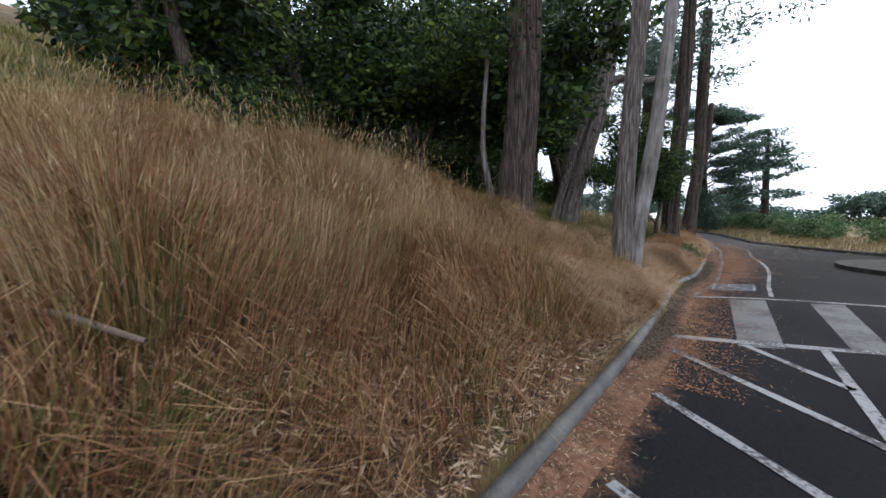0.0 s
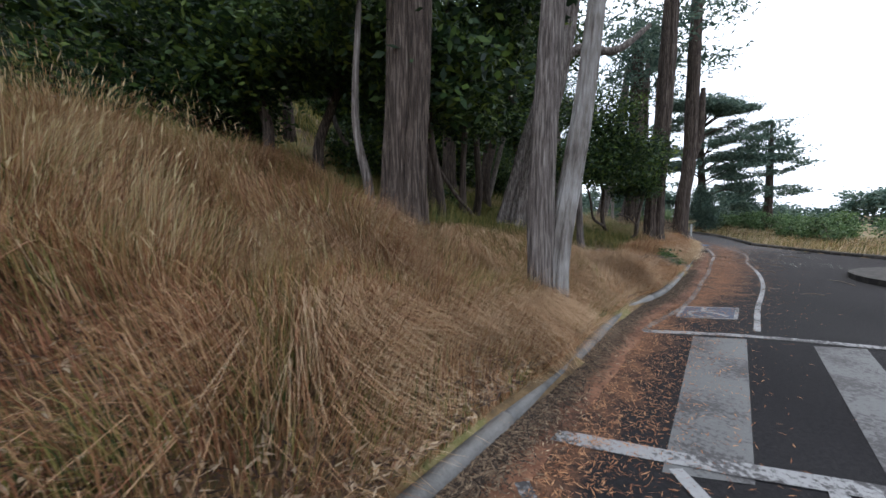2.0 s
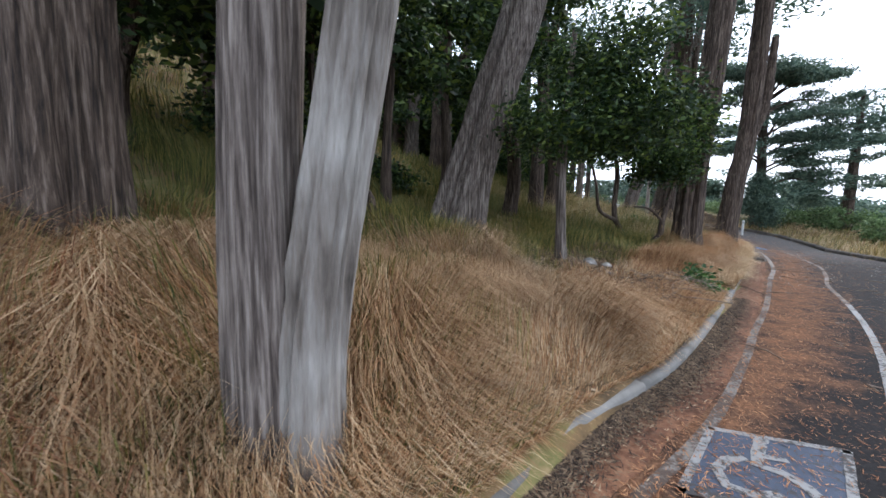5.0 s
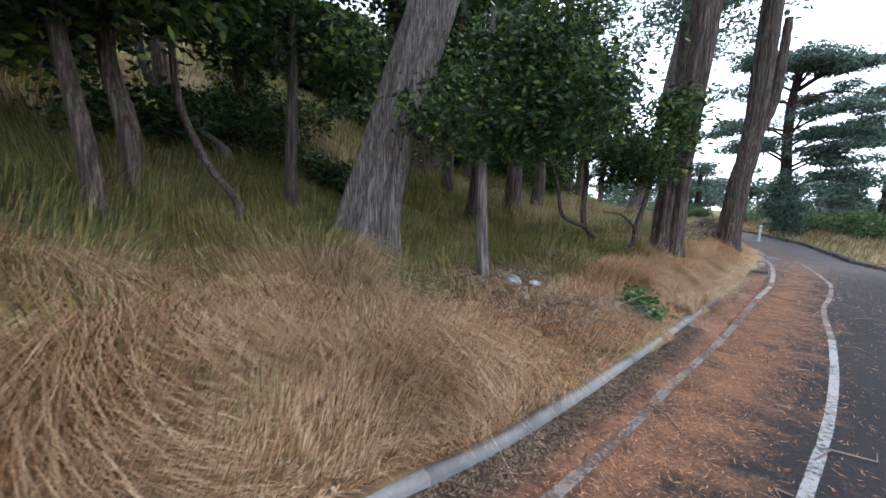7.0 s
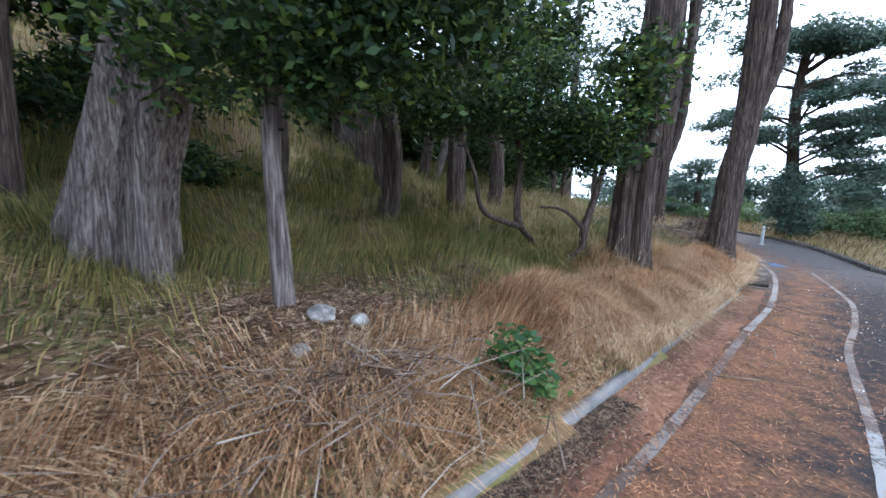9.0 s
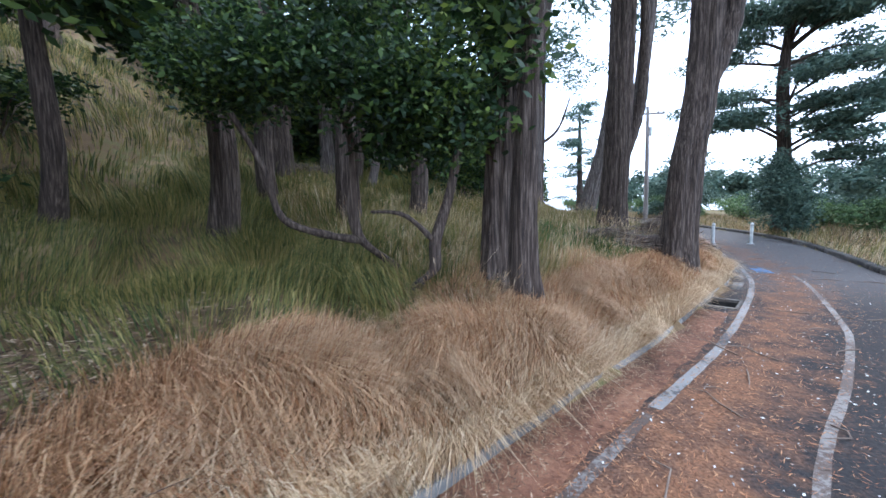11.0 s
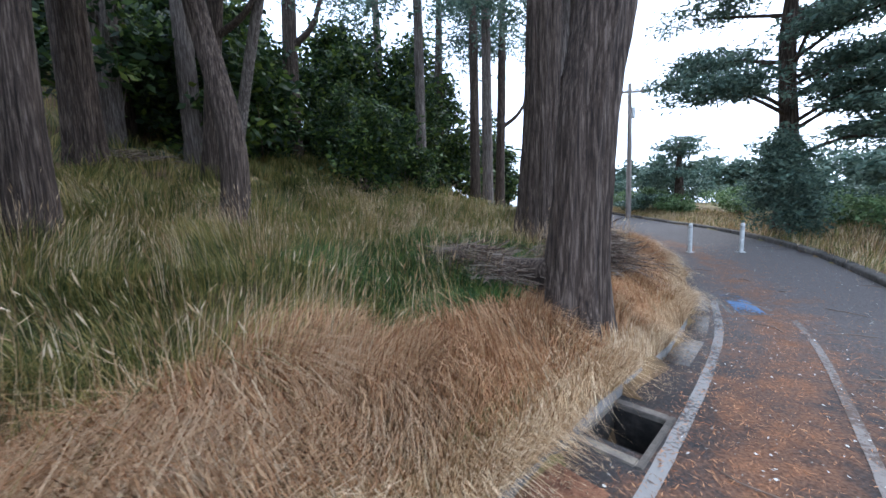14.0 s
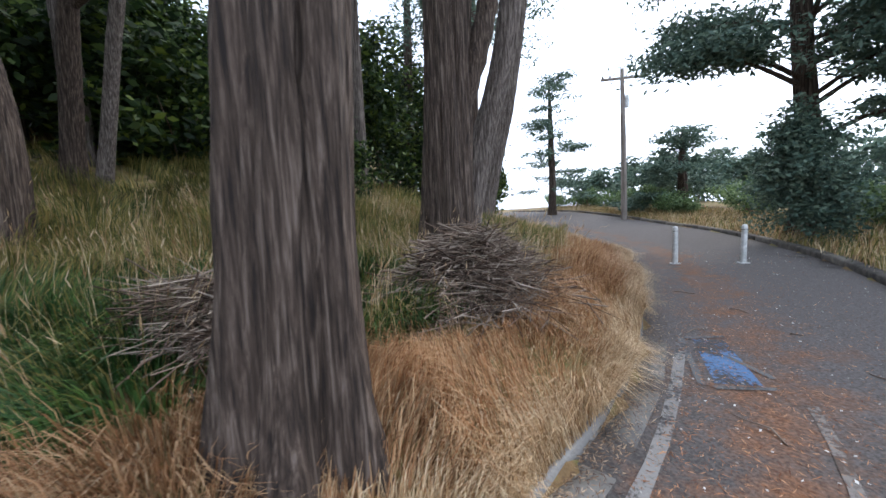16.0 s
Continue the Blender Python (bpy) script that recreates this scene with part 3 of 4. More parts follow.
def trunk_mesh(name, path, radii, material, flute=0.12, lobes=7, seed=0, flare=0.45, seg=110, rings=80, twist=0.3):
    """A fluted, flared, uneven trunk along a bent line (local coordinates)."""
    r0 = np.random.default_rng(seed)
    q = np.array(path, float)
    c, _ = spline(q, max(0.05, np.linalg.norm(q[-1] - q[0]) / rings))
    u = np.linspace(0, 1, len(c))
    rad = np.interp(u, np.linspace(0, 1, len(radii)), radii)
    h = np.linalg.norm(c - c[0], axis=1)
    a = np.linspace(0, 2 * np.pi, seg, endpoint=False)
    ph = r0.uniform(0, 6.28, 5)
    A = a[None] + twist * u[:, None] * 3
    fl = flute * (0.9 * np.abs(np.sin(A * lobes / 2 + ph[0])) - 0.5 + 0.5 * np.sin(A * 3 + ph[1] + h[:, None] * 0.5) + 0.3 * np.sin(A * (lobes * 2 + 1) + ph[2] + h[:, None] * 0.8))
    fl *= 0.45 + 0.75 * np.exp(-h / 1.6)[:, None]
    fine = 0.085 * np.abs(np.sin(A * 9 + ph[3] + 0.8 * np.sin(h * 1.1)[:, None])) + 0.065 * np.abs(np.sin(A * 16 + ph[4] + 1.3 * np.sin(h * 1.7)[:, None])) - 0.08 + 0.012 * r0.standard_normal(A.shape)
    wander = A + 0.10 * np.sin(h * 1.3 + ph[2])[:, None]
    groove = np.exp(-(np.sin(wander * lobes / 2 + ph[0]) / 0.20) ** 2) * (0.65 + 0.35 * np.sin(wander * 2 + ph[4] + 0.6 * h[:, None]))
    R = rad[:, None] * (1 - 1.1 * flute * groove + fl + fine + flare * np.exp(-h / 0.6)[:, None] * (1 + 0.5 * np.sin(A * 5 + ph[1])))
    v = np.stack([c[:, :1] + R * np.cos(a), c[:, 1:2] + R * np.sin(a), np.repeat(c[:, 2:], seg, 1)], -1)
    ii = np.arange(len(c) * seg).reshape(len(c), seg)
    f = np.stack([ii[:-1], np.roll(ii[:-1], -1, 1), np.roll(ii[1:], -1, 1), ii[1:]], -1).reshape(-1, 4)
    return mesh_np(name, v.reshape(-1, 3), f, material, True)


def leaves(name, centres, radii, count, size, material, seed, droop=0.3, needle=False):
    """Many single leaves in uneven clumps."""
    r = np.random.default_rng(seed)
    C, Rr = np.array(centres, float), np.array(radii, float)
    k = r.integers(0, len(C), count)
    nclump = max(6, count // 90)
    off = r.standard_normal((nclump, 3))
    off /= np.linalg.norm(off, axis=1)[:, None]
    off *= r.uniform(0.25, 1, (nclump, 1)) ** 0.6
    kc = r.integers(0, len(C), nclump)
    cc = C[kc] + off * Rr[kc]
    j = r.integers(0, nclump, count)
    sp = 0.20 * Rr[kc[j]].mean(1, keepdims=True) + 0.08
    P = cc[j] + r.standard_normal((count, 3)) * sp * ([1.5, 1.5, 0.35] if needle else [1, 1, 0.7])
    d = r.standard_normal((count, 3)) * [1, 1, 0.5]
    d[:, 2] -= droop
    d /= np.linalg.norm(d, axis=1)[:, None]
    w = np.cross(d, r.standard_normal((count, 3)))
    w /= np.linalg.norm(w, axis=1)[:, None]
    L = size * r.uniform(0.6, 1.4, (count, 1))
    W = L * (0.16 if needle else 0.24)
    v = np.stack([P, P + d * L * 0.45 + w * W, P + d * L, P + d * L * 0.45 - w * W], 1)
    return mesh_np(name, v.reshape(-1, 3), np.arange(count * 4).reshape(-1, 4), material)


def limb(name, path, r0, r1, material, parent):
    c, _ = spline(path, 0.12)
    return part(name, mesh_np(name, *tube(c, np.linspace(r0, r1, len(c)) * (1 + 0.08 * np.sin(np.arange(len(c)) * 1.7)), 10), material, True), parent)


def tree(x, y, radii, path, material, label, seed, crown=None, limbs=(), flute=0.12, flare=0.45, lobes=7, sink=0.25, leaf=M_NEEDLE, size=0.3, needle=True, category="tree", group=""):
    """path: trunk line relative to the foot. crown: (centres, radii, count)."""
    z = gz(x, y) - sink
    t = thing("tree", x, y, z, label, category, group)
    part("trunk", trunk_mesh("trunk", path, radii, material, flute, lobes, seed, flare, 110 if radii[0] > 0.3 else 56 if radii[0] > 0.15 else 20, 80 if radii[0] > 0.2 else 30), t)
    for p, a, b in limbs:
        limb("limb", p, a, b, material, t)
    if crown:
        part("crown", leaves("crown", *crown, size, leaf, seed + 50, needle=needle), t)
    return t


def high_crown(top, r, n, flat=0.45):
    rr = np.random.default_rng(int(n) % 97)
    c = [(top[0] + rr.uniform(-r, r), top[1] + rr.uniform(-r, r), top[2] + rr.uniform(-2.5, 1.5)) for _ in range(6)]
    return (c, [(r * 0.6, r * 0.6, r * flat)] * 6, n)


# forked cypress with one bare, silvery stem by the kerb
fork = tree(2.45, 5.18, [0.175, 0.16, 0.155, 0.14], [(0, 0, 0), (-0.03, 0, 1.2), (0.06, 0.02, 3), (0.3, 0.1, 6), (0.7, 0.2, 11)], M_BARK,
            "twin-stemmed cypress with one bare silvery stem on the bank", 11, high_crown((0.6, 0.3, 10.5), 2.6, 2400), flute=0.10, flare=0.25)
part("bare_stem", trunk_mesh("bare_stem", [(0.17, -0.02, 0), (0.19, -0.02, 0.6), (0.29, -0.02, 1.3), (0.58, -0.02, 3.0), (0.95, 0.1, 6), (1.3, 0.1, 9)], [0.155, 0.135, 0.11, 0.10, 0.06], M_DEAD, 0.2, 5, 23, 0.3), fork, "bare silvery weathered stem")
tree(0.42, 6.05, [0.33, 0.32, 0.30, 0.2], [(0, 0, 0), (0.05, 0, 1.5), (0.2, 0, 4), (0.3, 0.2, 12)], M_BARKD, "stout dark cypress with stringy fluted bark on the bank", 12, high_crown((0.3, 0.2, 11), 3, 2600), flute=0.14)
tree(-0.05, 6.05, [0.07, 0.065, 0.05, 0.035], [(0, 0, 0), (-0.05, 0, 0.9), (-0.22, 0, 2.0), (-0.1, 0.1, 4)], M_BARK, "thin crooked grey sapling beside the stout cypress", 13, ([(0, 0.2, 4.2), (-1, 0.4, 4)], [(1.1, 1.1, 0.8)] * 2, 3500), leaf=M_LEAF, size=0.13, needle=False)
tree(3.2, 10.7, [0.40, 0.37, 0.35, 0.30, 0.2], [(0, 0, 0), (0.2, 0, 1.0), (0.8, -0.05, 3.0), (1.5, 0, 5.5), (2.8, 0.2, 13)], M_BARK, "leaning cypress with deeply furrowed grey bark and a dark hollow", 14, high_crown((2.8, 0.2, 12), 3.2, 2600), flute=0.3, lobes=5,
     limbs=[([(1.35, 0, 5), (2.0, -0.2, 5.6), (3, -0.4, 5.5), (4, -0.4, 6.2)], 0.16, 0.07)])
tree(5.36, 10.45, [0.095, 0.085, 0.075, 0.04], [(0, 0, 0), (-0.06, 0, 1), (-0.10, 0, 2.2), (0, 0, 4.4)], M_BARK, "small broad-leaved tree with a low dense dark crown", 15,
     ([(-0.25, -0.3, 2.8), (0.6, 0, 2.8), (0.3, 0.2, 3.7), (1.4, 0.3, 3.1), (0.9, 0.4, 4.2)], [(0.9, 0.85, 0.6)] * 5, 17000), leaf=M_LEAF, size=0.10, needle=False, flare=0.2)
tree(10.05, 14.45, [0.285, 0.28, 0.27, 0.25, 0.2], [(0, 0, 0), (0.03, 0, 1.0), (0.16, 0, 3.0), (0.4, 0, 5.5), (0.8, 0.2, 13)], M_BARKD, "thick dark fluted cypress trunk at the foot of the slope", 16, high_crown((0.7, 0.2, 12), 3.2, 2600), flute=0.42, lobes=5, flare=0.5)
tree(13.85, 18.05, [0.285, 0.28, 0.28, 0.275, 0.22], [(0, 0, 0), (0.04, 0, 0.8), (0.16, 0, 2.4), (0.5, 0.1, 5.0), (0.8, 0.3, 13)], M_BARKD, "large grey cypress with flaring base beside the road", 17, high_crown((0.8, 0.3, 12), 3.2, 2600), flute=0.24, flare=0.5,
     limbs=[([(0.35, 0.1, 3.6), (0.75, 0.2, 4.4), (1.1, 0.2, 5.6), (1.2, 0.2, 8)], 0.22, 0.12)])
tree(13.95, 22.6, [0.40, 0.38, 0.36, 0.28], [(0, 0, 0), (0.05, 0, 1.5), (0.15, 0, 4), (0.4, 0.2, 13)], M_BARKD, "upright cypress behind a heap of brushwood", 18, high_crown((0.4, 0.2, 12), 3, 2400), flute=0.16,
     limbs=[([(0.1, 0, 2.2), (0.75, 0.1, 4.0), (0.95, 0.1, 5.6), (0.9, 0.1, 9)], 0.20, 0.12)])
tree(14.0, 26.9, [0.36, 0.32, 0.3, 0.2], [(0, 0, 0), (0.45, 0, 1.8), (1.1, 0, 4.5), (2.2, 0.2, 12)], M_BARK, "leaning cypress at the edge of the wood", 19, high_crown((2, 0.2, 11.5), 3, 2400))
tree(14.0, 23.9, [0.24, 0.22, 0.2, 0.14], [(0, 0, 0), (0.5, 0, 2.2), (1.2, 0, 5), (1.9, 0.2, 12)], M_BARK, "slender leaning cypress at the edge of the wood", 20, high_crown((1.8, 0.2, 11.5), 2, 2500))
# two dark low bent stems
tree(8.85, 14.0, [0.07, 0.07, 0.055, 0.03], [(0, 0, 0), (0.05, 0, 0.35), (0.28, 0, 0.55), (0.30, 0, 0.9), (0.5, 0.1, 1.6), (0.75, 0.1, 2.8)], M_BARKD, "small twisted dark tree leaning over the grass", 21,
     ([(0.7, 0.2, 2.9), (0.0, 0.3, 2.6), (1.0, 0.2, 3.6)], [(0.7, 0.6, 0.6)] * 3, 4500), [([(0.30, 0, 0.9), (-0.1, 0, 1.25), (-0.6, 0, 1.3)], 0.04, 0.02)], leaf=M_LEAF, size=0.14, needle=False, flare=0.2)
tree(8.62, 14.97, [0.085, 0.075, 0.068, 0.06, 0.045], [(0, 0, 0), (-0.26, -0.23, 0.45), (-0.60, -0.53, 0.82), (-0.68, -0.59, 1.25), (-0.65, -0.57, 1.9), (-0.72, -0.63, 2.45), (-1.15, -1.05, 3.1)], M_BARKD, "low crooked dark tree with drooping leafy boughs", 22,
     ([(-0.9, -1.4, 2.9), (0.1, -1.2, 2.75), (-1.9, -1.0, 3.0), (-0.6, -0.8, 3.6), (0.5, -0.9, 2.3), (-2.6, -0.6, 3.4)], [(0.8, 0.6, 0.5)] * 6, 26000),
     [([(-0.60, -0.53, 0.82), (-0.97, -0.85, 0.92), (-1.36, -1.2, 1.15), (-1.5, -1.3, 1.75), (-1.75, -1.5, 2.4)], 0.06, 0.03), ([(-0.72, -0.63, 2.45), (0.1, -0.8, 2.9), (0.7, -1.0, 2.6)], 0.04, 0.015)], leaf=M_LEAF, size=0.085, needle=False, flare=0.2)
tree(1.9, 10.7, [0.10, 0.085, 0.08, 0.05], [(0, 0, 0), (0.02, 0, 1.5), (0.1, 0, 3.2), (0.0, 0, 6)], M_BARKD, "thin straight grey tree on the slope", 24, high_crown((0, 0, 5.4), 1.3, 4000), leaf=M_LEAF, size=0.15, needle=False, flare=0.2)
tree(-0.1, 11.8, [0.11, 0.10, 0.08, 0.05], [(0, 0, 0), (-0.1, 0, 0.5), (-0.9, 0, 1.1), (-1.7, 0, 2.0), (-2.1, 0.1, 3.5), (-2.3, 0.1, 5)], M_BARK, "crooked grey tree sprawling over the slope", 25, ([(-2.2, 0, 4.8), (-1, 0.5, 4.4)], [(1.2, 1, 0.7)] * 2, 4500), leaf=M_LEAF, size=0.15, needle=False, flare=0.2)
tree(1.95, 9.2, [0.06, 0.05, 0.045, 0.03], [(0, 0, 0), (0, 0, 0.5), (-0.4, 0, 1.0), (-0.9, 0.1, 2.0), (-0.9, 0.1, 3.5)], M_BARKD, "thin bent dark sapling on the slope", 26, ([(-0.8, 0.1, 3.6), (-0.1, 0.3, 3.7)], [(0.9, 0.8, 0.5)] * 2, 4000), leaf=M_LEAF, size=0.13, needle=False, flare=0.2)

# wood on the hillside: cypresses seen across the meadow
for k, (x, y, r, lx, h) in enumerate([(2.3, 21.9, 0.38, 0.2, 13), (0.6, 24.0, 0.36, 0.9, 13), (-0.4, 25.4, 0.28, 0.5, 12), (2.6, 25.2, 0.3, -0.1, 13), (4.4, 23.6, 0.22, 1.6, 11), (4.9, 23.9, 0.16, 2.6, 10),
                                      (3.4, 30.2, 0.34, 0.5, 14), (10.0, 28.5, 0.20, 0.1, 12), (11.9, 33.5, 0.26, 0.1, 13), (12.6, 31.8, 0.24, 0.1, 13), (13.2, 36, 0.26, 0.4, 13), (12.2, 41, 0.26, 0.2, 14), (9.2, 38, 0.28, 0.4, 14), (6.5, 35, 0.26, -0.3, 13)]):
    limbs = [([(lx * 0.35, 0, h * 0.38), (lx * 0.35 + 1.2, 0.1, h * 0.46), (lx * 0.35 + 2.0, 0.1, h * 0.62)], r * 0.5, r * 0.2)] if k in (0, 4, 6, 10) else []
    tree(x, y, [r, r * 0.92, r * 0.85, r * 0.5], [(0, 0, 0), (lx * 0.15, 0, h * 0.15), (lx * 0.45, 0, h * 0.45), (lx, 0.2, h)], M_BARK if k % 2 else M_BARKD, "tall grey-barked cypress on the wooded hillside", 100 + k,
         high_crown((lx, 0.2, h * 0.86), 2.6, 2400 + k), limbs, flute=0.1, flare=0.3, group="cypresses on the hillside", size=0.26)
# slender stems and leafy understorey deeper in the wood
for k, (x, y, r, h) in enumerate([(-3.5, 9.5, 0.14, 7), (-1.5, 8.8, 0.12, 6), (1.2, 8.0, 0.09, 5), (-6, 12, 0.2, 8), (-4.5, 15, 0.2, 8), (-1.5, 14.5, 0.16, 7), (0.8, 13.2, 0.12, 6.5), (2.8, 14.5, 0.15, 7), (5.0, 15.5, 0.22, 10), (6.4, 18.0, 0.26, 11),
                                  (4.0, 18.5, 0.22, 10), (7.6, 20.5, 0.25, 11), (-8, 7.5, 0.2, 7), (-6, 5.5, 0.15, 5), (-10, 10, 0.25, 8), (-7, 22, 0.28, 11)]):
    rr = np.random.default_rng(300 + k)
    cs = [(rr.uniform(-1.5, 1.5), rr.uniform(-1.2, 1.2), h * rr.uniform(0.45, 1.0)) for _ in range(5)]
    tree(x, y, [r, r * 0.85, r * 0.7, r * 0.4], [(0, 0, 0), (rr.uniform(-.2, .2), 0, h * 0.2), (rr.uniform(-.6, .6), 0, h * 0.55), (rr.uniform(-.8, .8), 0.1, h)], M_BARKD, "slender dark-leaved tree in the shaded hillside wood", 300 + k,
         (cs, [(1.15, 1.1, 0.75)] * 5, 6500), leaf=M_LEAF, size=0.2, needle=False, flare=0.25, group="dark trees of the hillside wood")
# big leafy oaks over the grass bank
for k, (x, y, cs) in enumerate([(0.9, 8.6, [(-0.8, -0.2, 2.6), (0.5, -0.5, 2.9), (-0.2, 0, 4.0), (1.4, 0, 3.8), (-1.6, 0.3, 3.6)]), (-2.6, 8.2, [(-0.5, 0, 2.2), (0.8, 0, 2.6), (0, 0, 3.6), (-1.4, 0.2, 3.2)])]):
    tree(x, y, [0.12, 0.1, 0.09, 0.06], [(0, 0, 0), (0.1, 0, 1), (-0.1, 0, 2.2), (0.2, 0.1, 4)], M_BARKD, "dense dark-green broad-leaved tree above the grass bank", 400 + k, (cs, [(1.1, 1.0, 0.75)] * len(cs), 14000), leaf=M_LEAF, size=0.14, needle=False, flare=0.2)

# layered cypress beyond the far kerb
lim, cr = [], []
rp = np.random.default_rng(5)
for k in range(26):
    a, z = rp.uniform(0, 6.28), rp.uniform(3.2, 10.5)
    L = rp.uniform(2.0, 4.3) * (1.15 - abs(z - 6.5) / 9)
    e = (math.cos(a) * L, math.sin(a) * L, z + rp.uniform(-0.2, 0.7))
    lim.append(([(0, 0, z - 0.5), (e[0] * 0.5, e[1] * 0.5, z + 0.1), e], 0.08, 0.025))
    cr += [e, (e[0] * 0.65, e[1] * 0.65, z + 0.35)]
tree(23.6, 28.9, [0.28, 0.26, 0.22, 0.1], [(0, 0, 0), (0.05, 0, 3), (-0.2, 0, 7), (0, 0, 11)], M_BARKD, "spreading flat-layered cypress beyond the far kerb", 31, (cr, [(1.15, 1.15, 0.22)] * len(cr), 52000), lim, size=0.2)
# further layered cypresses
for k, (x, y, h) in enumerate([(27.5, 27.0, 8.5), (18.5, 47, 11), (33, 17, 9), (25.5, 41, 5.0)]):
    rp = np.random.default_rng(50 + k)
    cs = [(rp.uniform(-1, 1) * 2.6 * (1.15 - z / h), rp.uniform(-1, 1) * 2.6 * (1.15 - z / h), z) for z in np.linspace(h * 0.15, h, 22)]
    tree(x, y, [0.3, 0.25, 0.2, 0.05], [(0, 0, 0), (0.05, 0, h * 0.3), (0, 0, h * 0.6), (0, 0, h)], M_BARKD, "hazy layered conifer in the distance", 60 + k, (cs, [(1.3, 1.3, 0.25)] * 22, 9000), size=0.26, group="layered conifers beyond the road")


def bush(x, y, w, h, n, label, seed, material=M_BUSH, size=0.12, category="bush", group=""):
    z = gz(x, y)
    b = thing("bush", x, y, z, label, category, group)
    r = np.random.default_rng(seed)
    cs = [(r.uniform(-.6, .6) * w, r.uniform(-.6, .6) * w, r.uniform(0.2, 0.8) * h) for _ in range(7)]
    part("foliage", leaves("foliage", cs, [(w * 0.5, w * 0.5, h * 0.35)] * 7, n, size, material, seed), b)
    stems = [tube(np.array([(0, 0, -0.1), (c[0] * 0.4, c[1] * 0.4, c[2] * 0.6), c]), [0.03, 0.02, 0.01], 5) for c in cs]
    part("woody_base", mesh_np("woody_base", *joined(stems), M_TWIG), b)


bush(22.9, 27.6, 1.05, 3.3, 17000, "rounded dark green shrub under the layered cypress", 71, M_NEEDLE, 0.12)
r8 = np.random.default_rng(88)
for k in range(34):
    i = int(np.interp(k, [0, 33], [95, len(FAR) - 60]))
    out = r8.uniform(2.2, 4.8)
    p = FAR[i] + np.array([FT[i, 1], -FT[i, 0]]) * out
    bush(p[0], p[1], r8.uniform(0.9, 1.5), r8.uniform(0.9, 1.7), 2600, "leafy green shrub in the hedge beyond the far kerb", 500 + k, M_BUSH, 0.13, group="hedge shrubs beyond the road")
for k in range(16):
    a = radians(20 + k * 5.2)
    bush(8 + 46 * math.sin(a), 8 + 46 * math.cos(a) * 1.1, r8.uniform(3, 4.5), r8.uniform(2.4, 4.6), 3200, "distant dark green tree clump beyond the road", 600 + k, M_NEEDLE, 0.4, "tree clump", "distant tree clumps")
# undergrowth in the wood
for k in range(26):
    s, d = r8.uniform(9, 24), r8.uniform(6.5, 14)
    p = along(s, d)
    bush(p[0], p[1], r8.uniform(0.7, 1.3), r8.uniform(0.8, 1.8), 2000, "dark shrub of the undergrowth on the slope", 700 + k, M_LEAF, 0.14, group="undergrowth shrubs")
for k in range(130):
    s, d = r8.uniform(10, 60), r8.uniform(14, 34)
    if 18 < s < 28:
        continue  # open grassy flank of the hill
    p = along(s, d)
    bush(p[0], p[1], r8.uniform(1.6, 2.6), r8.uniform(2.5, 6.0), 1900, "dense dark thicket high on the wooded hillside", 900 + k, M_LEAF, 0.34, group="thickets high on the hillside")
for k, (x, y, w, h) in enumerate([(8.6, 25.5, 1.0, 3.0), (7.2, 28.5, 1.6, 3.6), (9.6, 27.3, 1.1, 3.0), (5.5, 31.5, 1.7, 4), (7.6, 33.5, 2, 4.2)]):
    bush(x, y, w, h, 8000, "tall dense dark-green thicket at the edge of the meadow", 800 + k, M_LEAF, 0.16, group="thickets by the meadow")
for k, (x, y, w, h) in enumerate([(6.0, 33.5, 2.4, 8), (8.6, 34.5, 2.2, 9), (10.6, 38.5, 2.2, 8), (4.0, 36, 2.6, 9), (7.2, 41, 3, 10), (12.0, 47, 2.6, 8), (1.8, 37.5, 2.6, 9), (-1.5, 33, 2.6, 8), (-3.5, 29, 2.4, 7), (13.4, 43, 1.8, 5)]):
    bush(x, y, w, h, 7500, "tall dense dark evergreen at the back of the meadow", 1200 + k, M_LEAF, 0.32, "tree clump", "evergreens behind the meadow")
bush(7.65, 10.0, 0.28, 0.35, 500, "bright green low weed in the dry litter", 91, M_LUSH, 0.09, "weed")

# brushwood heaps and fallen log


def brush_heap(x, y, w, l, h, n, seed, rot):
    r = np.random.default_rng(seed)
    z = gz(x, y)
    t = thing("brushwood_heap", x, y, z, "heap of dead grey-brown twigs and branches on the grass", "brushwood")
    t.rotation_euler = (0, 0, rot)
    items = []
    for _ in range(n):
        px, py = r.normal(0, 0.42) * l, r.normal(0, 0.42) * w
        hz = h * math.exp(-(px / l) ** 2 * 1.5 - (py / w) ** 2 * 1.5) * r.uniform(0.05, 1)
        a, L = r.normal(0.2, 0.8), r.uniform(0.25, 1.0)
        dx, dy, dz = math.cos(a) * L / 2, math.sin(a) * L / 2, r.normal(0, 0.12) * L
        items.append(tube(np.array([(px - dx, py - dy, hz - dz), (px, py, hz + r.uniform(0, .06)), (px + dx, py + dy, hz + dz)]), np.array([1, 0.8, 0.3]) * r.uniform(0.002, 0.008), 4))
    tagged(part("brushwood", mesh_np("brushwood", *joined(items), M_TWIG), t), kind="stuff")


